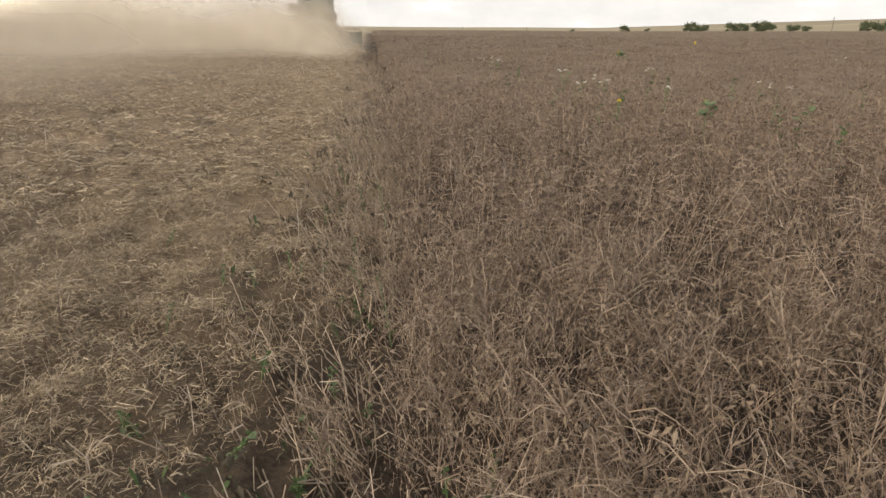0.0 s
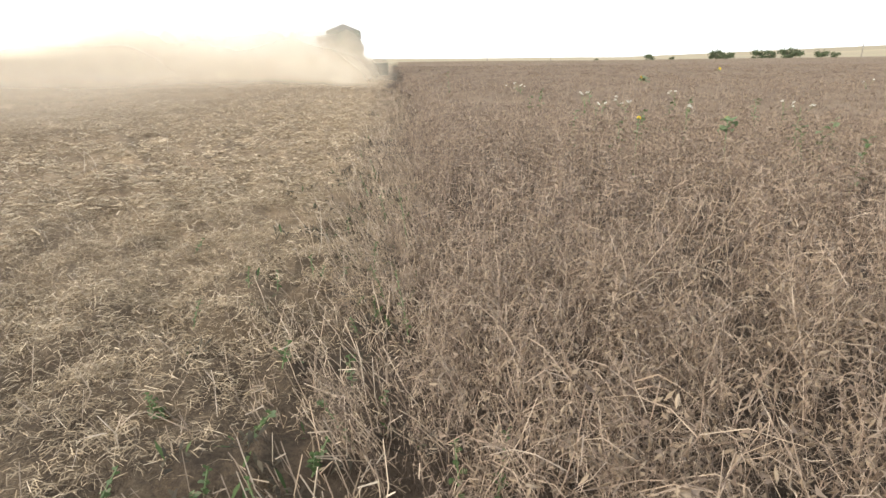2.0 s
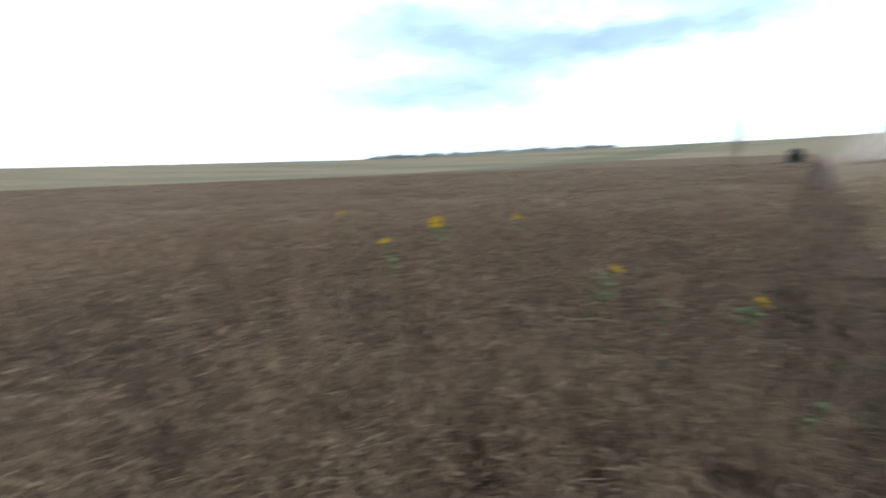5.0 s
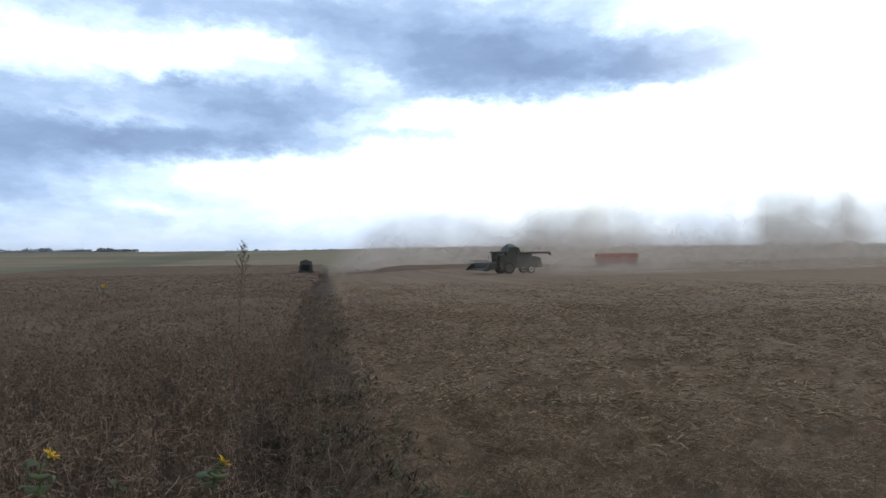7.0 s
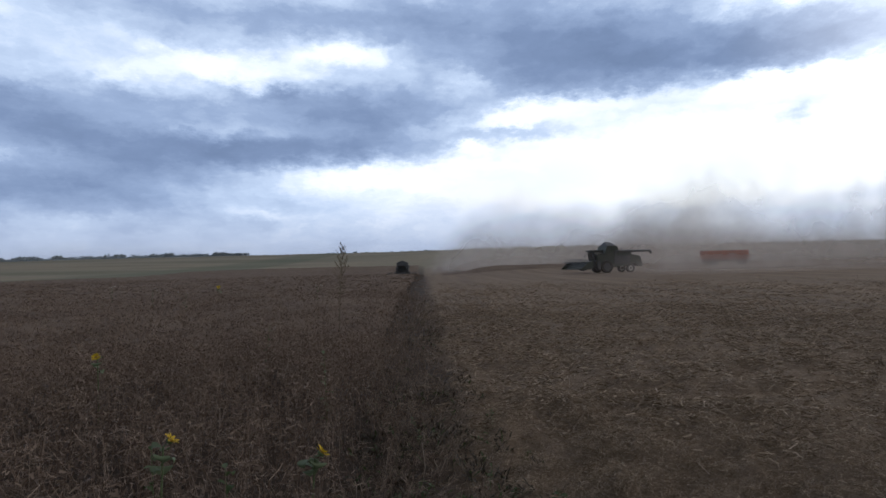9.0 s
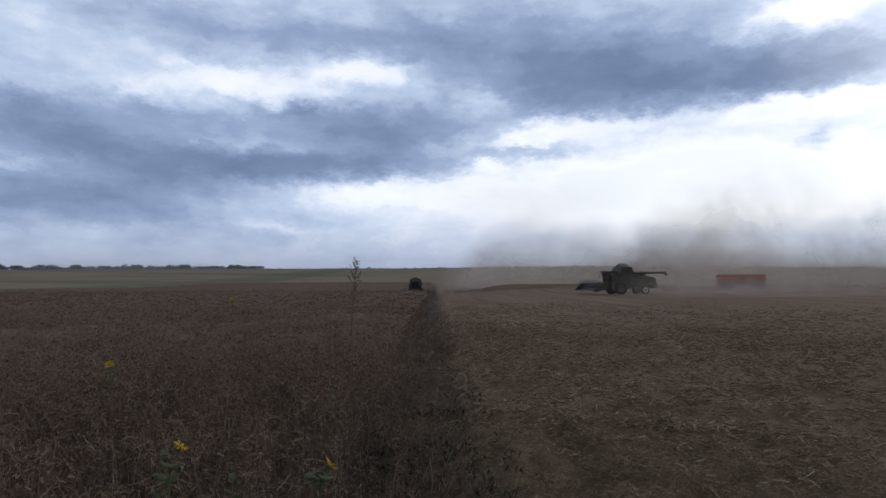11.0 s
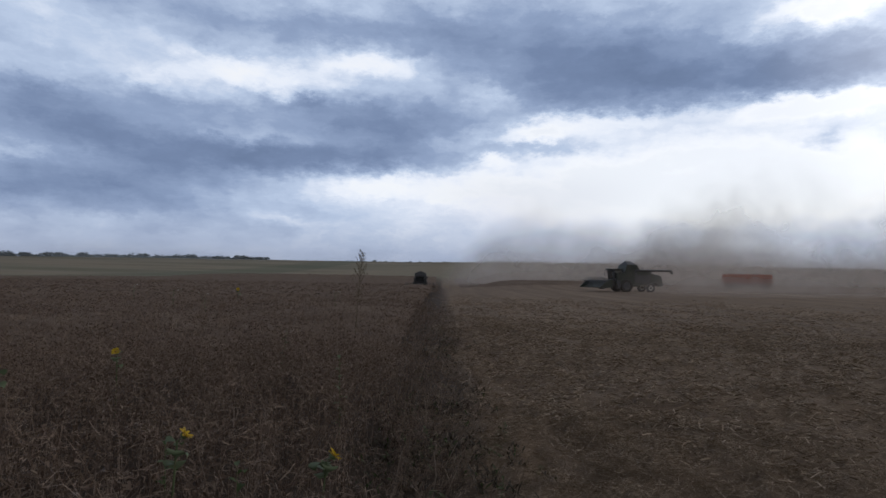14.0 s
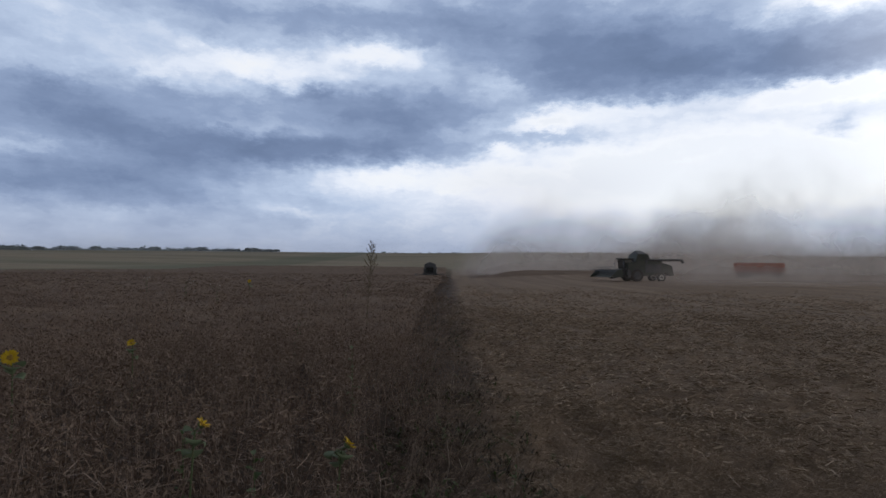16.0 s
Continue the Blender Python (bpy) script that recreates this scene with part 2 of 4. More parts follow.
gb.inputs["Roughness"].default_value, gb.inputs["Transmission Weight"].default_value = 0.12, 0.35


def ground_material():
    """Straw litter, bare crop soil and far fields, by where they lie."""
    m = bpy.data.materials.new("field_ground")
    m.use_nodes = True
    k = Nodes(m.node_tree)
    bsdf = m.node_tree.nodes["Principled BSDF"]
    pos = k.add("ShaderNodeNewGeometry").outputs["Position"]
    px, py, pz = k.split(pos)
    wob = k.math("MULTIPLY", k.math("SUBTRACT", k.noise(pos, 0.35, 4), 0.5), 1.6)
    side = k.math("ADD", px, wob)
    litter = k.noise(pos, 46, 6, 0.78)
    clump = k.noise(pos, 5.5, 4, 0.6)
    band = k.noise(k.scaled(pos, (0.55, 0.02, 0.0)), 1.0, 3, 0.5)
    mix1 = k.math("ADD", k.math("MULTIPLY", litter, 0.55), k.math("ADD", k.math("MULTIPLY", clump, 0.35), k.math("MULTIPLY", band, 0.45)))
    straw = k.ramp(mix1, (0.40, (0.050, 0.036, 0.025)), (0.62, (0.15, 0.11, 0.075)), (0.92, (0.285, 0.216, 0.147)))
    soil = k.ramp(k.math("ADD", k.math("MULTIPLY", litter, 0.5), k.math("MULTIPLY", clump, 0.5)), (0.35, (0.028, 0.021, 0.016)), (0.65, (0.08, 0.058, 0.042)))
    # close by the loose straw lies in heaps of its own, on earth darkened for the shaded gaps
    gap_earth = k.ramp(mix1, (0.46, (0.024, 0.018, 0.0135)), (0.64, (0.062, 0.046, 0.033)), (0.76, (0.12, 0.09, 0.062)), (0.92, (0.2, 0.155, 0.105)))
    dist = k.math("SQRT", k.math("ADD", k.math("MULTIPLY", px, px), k.math("MULTIPLY", py, py)))
    straw = k.mix(k.step(dist, 1.5, 6.0), gap_earth, straw)
    near = k.mix(k.step(side, -0.9, 0.0), straw, soil)
    patch = k.noise(k.scaled(pos, (0.004, 0.011, 0.0)), 1.0, 4, 0.5)
    fields = k.ramp(patch, (0.36, (0.12, 0.125, 0.075)), (0.45, (0.18, 0.168, 0.112)), (0.55, (0.24, 0.208, 0.14)), (0.66, (0.15, 0.145, 0.09)))
    fields = k.mix(0.35, fields, k.ramp(k.noise(pos, 0.25, 6, 0.65), (0.3, (0.12, 0.105, 0.07)), (0.7, (0.26, 0.215, 0.15))))
    fields = k.mix(k.math("MULTIPLY", k.step(py, 120.0, 300.0), 0.7), fields, k.ramp(k.noise(k.scaled(pos, (0.004, 0.03, 0.0)), 1.0, 4, 0.6), (0.35, (0.2, 0.165, 0.115)), (0.65, (0.33, 0.275, 0.19))))
    away = k.step(k.math("ADD", dist, k.math("MULTIPLY", wob, 6.0)), 150.0, 260.0)
    # beyond the crop strip in the south-east lies another field
    beyond = k.math("MULTIPLY", k.step(side, 81.0, 84.0), k.step(py, 20.0, -10.0))
    away = k.math("MAXIMUM", away, beyond)
    verge = k.math("MULTIPLY", k.math("MULTIPLY", k.step(side, 83.0, 88.0), k.step(side, 135.0, 118.0)), k.step(py, 30.0, 0.0))
    fields = k.mix(k.math("MULTIPLY", verge, 0.45), fields, (0.07, 0.095, 0.055))
    k.put(bsdf.inputs["Base Color"], k.mix(away, near, fields))
    bsdf.inputs["Roughness"].default_value = 0.95
    bsdf.inputs["Specular IOR Level"].default_value = 0.2
    bp = k.add("ShaderNodeBump")
    bp.inputs["Strength"].default_value, bp.inputs["Distance"].default_value = 1.0, 0.045
    k.put(bp.inputs["Height"], mix1)
    k.l.new(bp.outputs[0], bsdf.inputs["Normal"])
    return m


def dust_material(name, colour, density, billow, top_lo, top_hi, soft_left=0.2, soft_right=0.2, soft_top=0.35, glow=0.5, lift=0.12):
    """Air-borne dust in thin layers: see-through, thicker where it billows."""
    m = bpy.data.materials.new(name)
    m.use_nodes = True
    k = Nodes(m.node_tree)
    k.n.clear()
    tex = k.add("ShaderNodeTexCoord")
    u, v, _ = k.split(tex.outputs["UV"])
    lumps = k.noise(tex.outputs["Object"], billow, 5, 0.55)
    lumps2 = k.noise(k.scaled(tex.outputs["Object"], (1, 1, 0.6)), billow * 0.3, 2, 0.5)
    crest = k.math("ADD", top_lo, k.math("MULTIPLY", k.step(lumps2, 0.3, 0.7), top_hi - top_lo))
    crest = k.math("ADD", crest, k.math("MULTIPLY", k.math("SUBTRACT", lumps, 0.5), 0.5))
    a = k.step(v, crest, k.math("SUBTRACT", crest, soft_top))
    a = k.math("MULTIPLY", a, k.step(v, 0.0, lift))
    a = k.math("MULTIPLY", a, k.math("MULTIPLY", k.step(u, 0.0, soft_left), k.step(u, 1.0, 1.0 - soft_right)))
    a = k.math("MULTIPLY", a, k.math("ADD", 0.55, k.math("MULTIPLY", k.step(lumps, 0.3, 0.7), 0.45)))
    a = k.math("MULTIPLY", a, density)
    d, t = k.add("ShaderNodeBsdfDiffuse"), k.add("ShaderNodeBsdfTranslucent")
    tint = k.mix(k.noise(tex.outputs["Object"], billow * 2, 3), tuple(c * 0.85 for c in colour), tuple(min(1.0, c * 1.1) for c in colour))
    for node in (d, t):
        k.put(node.inputs["Color"], tint)
    body, see = k.add("ShaderNodeMixShader"), k.add("ShaderNodeMixShader")
    body.inputs[0].default_value = glow
    k.l.new(d.outputs[0], body.inputs[1]), k.l.new(t.outputs[0], body.inputs[2])
    k.put(see.inputs[0], a)
    k.l.new(k.add("ShaderNodeBsdfTransparent").outputs[0], see.inputs[1]), k.l.new(body.outputs[0], see.inputs[2])
    k.l.new(see.outputs[0], k.add("ShaderNodeOutputMaterial").inputs["Surface"])
    return m


# ---- shape helpers ----
rng = np.random.default_rng(7)


def lattice(ix, iy, seed):
    h = (ix.astype(np.int64) * 374761393 + iy.astype(np.int64) * 668265263 + seed * 974711) & 0x7FFFFFFF
    h = ((h ^ (h >> 13)) * 1274126177) & 0x7FFFFFFF
    return ((h ^ (h >> 16)) & 0xFFFF) / 65535.0


def vnoise(x, y, scale, seed=0):
    """Smooth value noise, 0 to 1, on arrays."""
    x, y = np.asarray(x, float) * scale, np.asarray(y, float) * scale
    ix, iy = np.floor(x), np.floor(y)
    fx, fy = x - ix, y - iy
    fx, fy = fx * fx * (3 - 2 * fx), fy * fy * (3 - 2 * fy)
    a, b = lattice(ix, iy, seed), lattice(ix + 1, iy, seed)
    c, d = lattice(ix, iy + 1, seed), lattice(ix + 1, iy + 1, seed)
    return (a * (1 - fx) + b * fx) * (1 - fy) + (c * (1 - fx) + d * fx) * fy


def smooth(v, lo, hi):
    t = np.clip((np.asarray(v, float) - lo) / (hi - lo), 0, 1)
    return t * t * (3 - 2 * t)


SKYLINE_AZ = [0, 20, 38, 48, 90, 144, 156, 177, 187, 197, 206, 217, 270, 330, 360]
SKYLINE_EL = [0.1, 0.1, 0.70, 1.08, 1.2, 1.02, 1.17, 1.34, 1.48, 1.44, 1.32, 1.12, 0.7, 0.3, 0.1]


def height(x, y):
    """The lie of the land: a level field, low hills behind, and small clods close by."""
    x, y = np.asarray(x, float), np.asarray(y, float)
    r = np.hypot(x, y)
    bearing = np.degrees(np.arctan2(x, y)) % 360
    crest = 1.6 + np.tan(np.radians(np.interp(bearing, SKYLINE_AZ, SKYLINE_EL))) * 900
    hill = crest * (smooth(r, 170, 900) - 0.5 * smooth(r, 950, 2600))
    roll = smooth(r, 250, 700) * 2.2 * (vnoise(x, y, 0.006, 3) - 0.5) * (1 - smooth(r, 700, 900))
    lean = -0.008 * np.minimum(x, 0) * smooth(-y, 30, 100) * (1 - smooth(r, 170, 400))
    dip = -1.2 * np.exp(-((x - 2) / 40) ** 2 - ((y + 146) / 36) ** 2)
    dip = dip + 1.15 * smooth(-y, 165, 215) * smooth(x, -12, 2) * (1 - smooth(x, 60, 110)) * (1 - smooth(-y, 230, 300))
    swell = 1.4 * np.exp(-((x + 26) / 19) ** 4 - ((y + 126) / 18) ** 2)
    swale = 0.25 * smooth(r, 12, 50) * (vnoise(x, y, 0.03, 5) - 0.5)
    clods = (1 - smooth(r, 18, 40)) * np.where(x < -0.5, 0.2, 0.05) * (vnoise(x, y, 4.0, 1) + 0.5 * vnoise(x, y, 9.0, 2) - 0.75)
    return hill + roll + lean + dip + swell + swale + clods


def h1(x, y):
    return float(height(np.array([x]), np.array([y]))[0])


def mesh_of(name, verts, tris, mats, mat_index=None, flat=True):
    me = bpy.data.meshes.new(name)
    verts, tris = np.asarray(verts, np.float32), np.asarray(tris, np.int32)
    me.vertices.add(len(verts))
    me.vertices.foreach_set("co", verts.ravel())
    me.loops.add(len(tris) * 3)
    me.loops.foreach_set("vertex_index", tris.ravel())
    me.polygons.add(len(tris))
    me.polygons.foreach_set("loop_start", np.arange(0, len(tris) * 3, 3, dtype=np.int32))
    me.polygons.foreach_set("loop_total", np.full(len(tris), 3, np.int32))
    if mat_index is not None:
        me.polygons.foreach_set("material_index", np.asarray(mat_index, np.int32))
    me.polygons.foreach_set("use_smooth", np.full(len(tris), not flat))
    for m in mats:
        me.materials.append(m)
    me.update(calc_edges=True)
    return me


def join(pieces):
    """Join (verts, tris, material) pieces into one."""
    v, f, m, n = [], [], [], 0
    for pv, pf, pm in pieces:
        v.append(pv), f.append(np.asarray(pf) + n), m.append(np.full(len(pf), pm))
        n += len(pv)
    return np.concatenate(v), np.concatenate(f), np.concatenate(m)


def tube(path, radii, sides=3):
    path = np.asarray(path, float)
    n = len(path)
    way = path[-1] - path[0]
    way /= np.linalg.norm(way) + 1e-9
    a = np.cross(way, (0.31, 0.83, 0.46))
    a /= np.linalg.norm(a) + 1e-9
    b = np.cross(way, a)
    ang = np.arange(sides) / sides * 2 * np.pi
    ring = np.cos(ang)[:, None] * a + np.sin(ang)[:, None] * b
    v = (path[:, None, :] + ring[None] * np.asarray(radii, float)[:, None, None]).reshape(-1, 3)
    f = []
    for i in range(n - 1):
        for j in range(sides):
            p, q = i * sides + j, i * sides + (j + 1) % sides
            f += [(p, q, q + sides), (p, q + sides, p + sides)]
    for j in range(1, sides - 1):
        f.append(((n - 1) * sides, (n - 1) * sides + j, (n - 1) * sides + j + 1))
    return v, np.array(f)


def ribbon(path, width, side):
    path, side = np.asarray(path, float), np.asarray(side, float)
    w = np.asarray(width, float).reshape(-1, 1) * side * 0.5 if np.ndim(width) else width * 0.5 * side[None].repeat(len(path), 0)
    v = np.concatenate([path - w, path + w])
    n = len(path)
    f = []
    for i in range(n - 1):
        f += [(i, i + 1, n + i + 1), (i, n + i + 1, n + i)]
    return v, np.array(f)


def spindle(at, way, length, wide, thick):
    """A pod: a flattened spindle of eight faces."""
    way = np.asarray(way, float) / (np.linalg.norm(way) + 1e-9)
    a = np.cross(way, (0.2, 0.5, 0.84))
    a /= np.linalg.norm(a) + 1e-9
    b = np.cross(way, a)
    at = np.asarray(at, float)
    mid = at + way * length * 0.45
    v = np.array([at, at + way * length, mid + a * wide, mid - a * wide, mid + b * thick, mid - b * thick])
    f = [(0, 2, 4), (0, 4, 3), (0, 3, 5), (0, 5, 2), (1, 4, 2), (1, 3, 4), (1, 5, 3), (1, 2, 5)]
    return v, np.array(f)


def unit(r):
    v = r.normal(size=3)
    return v / np.linalg.norm(v)


def bean_plant(r, detail):
    """A ripe, leafless bean plant about 0.6 m high. detail 2: stem, arched branches, twigs, pods and husks; 1: fewer; 0: a tuft."""
    pieces = []
    tall = r.uniform(0.48, 0.70)
    lean = r.normal(0, 0.22, 2)
    n = (6, 4, 2)[2 - detail]
    ts = np.linspace(0, 1, n)
    kink = np.cumsum(r.normal(0, 0.018, (n, 2)), 0)
    path = np.stack([ts ** 1.3 * lean[0] * tall + kink[:, 0], ts ** 1.3 * lean[1] * tall + kink[:, 1], ts * tall * 0.95], 1)
    thick = (0.0024, 0.0028, 0.0042)[2 - detail] * r.uniform(0.75, 1.5)
    pieces.append((*tube(path, thick * (1 - 0.6 * ts), 3), 0))

    def along(t):
        return np.array([np.interp(t, ts, path[:, i]) for i in range(3)])

    def pod(at, long):
        way = np.array([r.normal(0, 0.5), r.normal(0, 0.5), -r.uniform(0.1, 1.0)])
        return (*spindle(at, way, long, 0.0064, 0.004), 1)

    for _ in range((9, 5, 3)[2 - detail]):
        t0 = r.uniform(0.15, 0.9)
        ang = r.uniform(0, 2 * np.pi)
        out, up = r.uniform(0.07, 0.22), r.uniform(0.02, 0.26) * (1.1 - t0)
        p0 = along(t0)
        d = np.array([math.cos(ang) * out, math.sin(ang) * out, up])
        bp = np.array([p0, p0 + d * np.array([0.45, 0.45, 0.7]) + (0, 0, 0.025), p0 + d * np.array([0.8, 0.8, 1.0]) + (0, 0, 0.015) + r.normal(0, 0.01, 3), p0 + d + r.normal(0, 0.015, 3)])
        if detail == 2:
            pieces.append((*tube(bp, np.linspace(thick * 0.6, thick * 0.28, len(bp)), 3), 0))
        else:
            pieces.append((*ribbon(bp[[0, 1, 3]] if detail else bp[[0, 3]], thick * 1.2, unit(r)), 0))
        for _ in range((2, 1, 1)[2 - detail]):
            at = p0 + d * r.uniform(0.35, 1.0) + (0, 0, 0.01)
            big = (1.0, 1.15, 2.0)[2 - detail]
            if detail == 2:
                pieces.append(pod(at, r.uniform(0.03, 0.048)))
            else:
                way = np.array([r.normal(0, 0.6), r.normal(0, 0.6), -r.uniform(0.0, 0.9)])
                w = way / np.linalg.norm(way) * r.uniform(0.035, 0.05) * big
                pieces.append((*ribbon([at, at + w], np.array([0.006, 0.011]) * big, unit(r)), 1))
    if detail == 2:
        for _ in range(26):
            p0 = along(r.uniform(0.3, 1.0)) + r.normal(0, 0.06, 3) * (1, 1, 0.4)
            d = np.array([r.normal(0, 0.055), r.normal(0, 0.05), r.normal(0.01, 0.06)])
            c = r.normal(0, 0.018, 3)
            pieces.append((*ribbon([p0, p0 + d * 0.4 + c, p0 + d * 0.75 + c, p0 + d], 0.0018, unit(r)), 0))
        for _ in range(4):
            pieces.append(pod(along(r.uniform(0.2, 0.95)), r.uniform(0.032, 0.05)))
        for _ in range(16):
            at = along(r.uniform(0.1, 0.98)) + r.normal(0, 0.07, 3) * (1, 1, 0.5)
            d, s = unit(r) * r.uniform(0.014, 0.034), unit(r)
            pieces.append((*ribbon([at, at + d * 0.6 + s * 0.012, at + d + unit(r) * 0.008], np.array([0.004, 0.015, 0.003]), s), 2))
    elif detail == 1:
        for _ in range(11):
            p0 = along(r.uniform(0.35, 1.0)) + r.normal(0, 0.07, 3) * (1, 1, 0.4)
            d = np.array([r.normal(0, 0.055), r.normal(0, 0.055), r.normal(0.0, 0.035)])
            pieces.append((*ribbon([p0, p0 + d * 0.5 + r.normal(0, 0.012, 3), p0 + d], 0.0044, unit(r)), 0))
        for _ in range(9):
            at = along(r.uniform(0.3, 1.0)) + r.normal(0, 0.07, 3) * (1, 1, 0.5)
            d, s = unit(r) * r.uniform(0.022, 0.045), unit(r)
            pieces.append((*ribbon([at, at + d], np.array([0.011, 0.02]), s), 2))
    else:
        for _ in range(7):
            at = along(r.uniform(0.4, 1.0)) + r.normal(0, 0.08, 3) * (1, 1, 0.4)
            d, s = unit(r) * r.uniform(0.05, 0.1), unit(r)
            pieces.append((*ribbon([at, at + d], np.array([0.022, 0.009]), s), 2))
    return join(pieces)


def far_tuft(r):
    """The crown of a plant as it shows from far away."""
    pieces = []
    for _ in range(7):
        a = np.array([r.normal(0, 0.16), r.normal(0, 0.16), r.uniform(0.28, 0.52)])
        d = np.array([r.normal(0, 0.13), r.normal(0, 0.13), r.uniform(-0.04, 0.09)])
        pieces.append((*ribbon([a, a + d], np.array([0.03, 0.014]), unit(r)), 2 if r.uniform() < 0.7 else 1))
    return join(pieces)


def straw_clump(r, count, spread, length, width, segs, upright):
    """Chopped straw as it falls: bent pieces lying across one another, and a few cut stalks."""
    pieces = []
    for _ in range(count):
        c = np.array([*r.normal(0, spread, 2), 0.0])
        c[2] = abs(r.normal(0, 1)) * 0.5 * spread * math.exp(-(c[0] ** 2 + c[1] ** 2) / (2 * spread * spread)) + 0.004
        a, l = r.uniform(0, 2 * np.pi), r.uniform(0.4, 1.2) * length
        d = np.array([math.cos(a), math.sin(a), r.normal(0, 0.22)]) * l
        bend = np.array([-math.sin(a), math.cos(a), 0]) * l * r.normal(0, 0.26) + np.array([0, 0, abs(r.normal(0, 0.26)) * l])
        ts = np.linspace(0, 1, segs + 1)
        path = c + (ts[:, None] - 0.5) * d + (1 - (2 * ts[:, None] - 1) ** 2) * bend
        side = np.cross(d, unit(r))
        side /= np.linalg.norm(side) + 1e-9
        pieces.append((*ribbon(path, width * r.uniform(0.6, 1.4), side), 0))
    for _ in range(upright):
        p = np.array([*r.normal(0, spread, 2), -0.02])
        d = np.array([r.normal(0, 0.25), r.normal(0, 0.25), 1.0]) * r.uniform(0.05, 0.13)
        pieces.append((*tube([p, p + d], [width * 0.6, width * 0.5], 3), 1))
    return join(pieces)


def cut_stalk(r):
    """A stalk snapped off by the header, leaning, with a pale cut end."""
    tall = r.uniform(0.08, 0.29)
    d = np.array([r.normal(-0.26, 0.26), r.normal(0.1, 0.3), 1.0])
    d /= np.linalg.norm(d)
    p = np.array([0, 0, -0.02])
    k = r.normal(0, 0.02, 3)
    pieces = [(*tube([p, p + d * tall * 0.5 + k, p + d * tall], [0.0027, 0.0024, 0.002], 3), 1)]
    for _ in range(r.integers(0, 3)):
        s = p + d * tall * r.uniform(0.3, 0.9)
        e = s + np.array([r.normal(0, 0.06), r.normal(0, 0.06), r.uniform(0.0, 0.08)])
        pieces.append((*tube([s, e], [0.0026, 0.0018], 3), 1))
    return join(pieces)


def scatter(variants, x, y, r, size=(0.85, 1.15), tilt=0.12, sink=0.0, spin=math.pi, grow=None):
    """Copies of the variants set down at x, y on the land, each turned, tipped and scaled a little."""
    pick = r.integers(0, len(variants), len(x))
    z = height(x, y) - sink
    out = []
    for i, (v, f, m) in enumerate(variants):
        at = np.nonzero(pick == i)[0]
        if not len(at):
            continue
        k = len(at)
        a, s = r.uniform(-spin, spin, k), r.uniform(*size, k)
        if grow is not None:
            s = s * grow(x[at], y[at])
        c, n = np.cos(a) * s, np.sin(a) * s
        tx, ty = r.normal(0, tilt, k), r.normal(0, tilt, k)
        vx = v[None, :, 0] * c[:, None] - v[None, :, 1] * n[:, None] + v[None, :, 2] * tx[:, None]
        vy = v[None, :, 0] * n[:, None] + v[None, :, 1] * c[:, None] + v[None, :, 2] * ty[:, None]
        vz = v[None, :, 2] * s[:, None]
        full = np.stack([vx + x[at][:, None], vy + y[at][:, None], vz + z[at][:, None]], 2).reshape(-1, 3)
        faces = (f[None] + (np.arange(k) * len(v))[:, None, None]).reshape(-1, 3)
        out.append((full, faces, np.tile(m, k)))
    v, f, m, n = [], [], [], 0
    for pv, pf, pm in out:
        v.append(pv), f.append(pf + n), m.append(pm)
        n += len(pv)
    return np.concatenate(v), np.concatenate(f), np.concatenate(m)


def ring_points(r, r0, r1, per_m2, keep):
    """Random points between two radii that keep(x, y) lets stand."""
    n = int(math.pi * (r1 * r1 - r0 * r0) * per_m2)
    rad, a = np.sqrt(r.uniform(r0 * r0, r1 * r1, n)), r.uniform(0, 2 * np.pi, n)
    x, y = np.sin(a) * rad, np.cos(a) * rad
    ok = keep(x, y, r)
    return x[ok], y[ok]


def edge_x(y):
    """Where the standing crop begins."""
    return 0.14 + 0.24 * (vnoise(y, y * 0 + 3.1, 0.9, 9) - 0.5) + 0.2 * (vnoise(y, y * 0 + 8.7, 0.12, 11) - 0.5)


def crop_far_side(y):
    """Where the standing strip ends in the east."""
    return 82 + 180 * smooth(y, 0, 90)


def in_crop(x, y, r):
    return (x > edge_x(y) - 0.5 * (y < 0)) & (x < crop_far_side(y)) & (y < 290) & (y > -222)


def on_stubble(x, y, r):
    return x < edge_x(y) - 0.05


def part(name, bm_or_mesh, material, parent, label="", at=None):
    """Link a bmesh or mesh as ONE object under a thing or a part."""
    if isinstance(bm_or_mesh, bmesh.types.BMesh):
        me = bpy.data.meshes.new(name)
        bm_or_mesh.to_mesh(me)
        bm_or_mesh.free()
    else:
        me = bm_or_mesh
    if material is not None and not me.materials:
        me.materials.append(material)
    ob = new(name, me)
    ob.parent = parent
    if at is not None:
        ob.matrix_basis = at
    if label:
        ob["label"] = label
    return ob


# ---- the land ----
FIELD = ground_material()
radii = np.concatenate([[0.02], np.geomspace(0.35, 4600, 160)])
SEG = 640
ang = np.arange(SEG) / SEG * 2 * np.pi
gx, gy = np.sin(ang)[None] * radii[:, None], np.cos(ang)[None] * radii[:, None]
gv = np.stack([gx, gy, height(gx, gy)], 2).reshape(-1, 3)
ii, jj = np.meshgrid(np.arange(len(radii) - 1), np.arange(SEG), indexing="ij")
p, q = (ii * SEG + jj).ravel(), (ii * SEG + (jj + 1) % SEG).ravel()
gf = np.concatenate([np.stack([p, p + SEG, q + SEG], 1), np.stack([p, q + SEG, q], 1)])
tagged(new("ground", mesh_of("ground", gv, gf, [FIELD], None, False)), "straw-littered stubble and bare field soil running to low hills", "field", kind="structure")

# ---- the standing crop ----
r = np.random.default_rng(11)
fine = [bean_plant(r, 2) for _ in range(14)]
middle = [bean_plant(r, 1) for _ in range(12)]
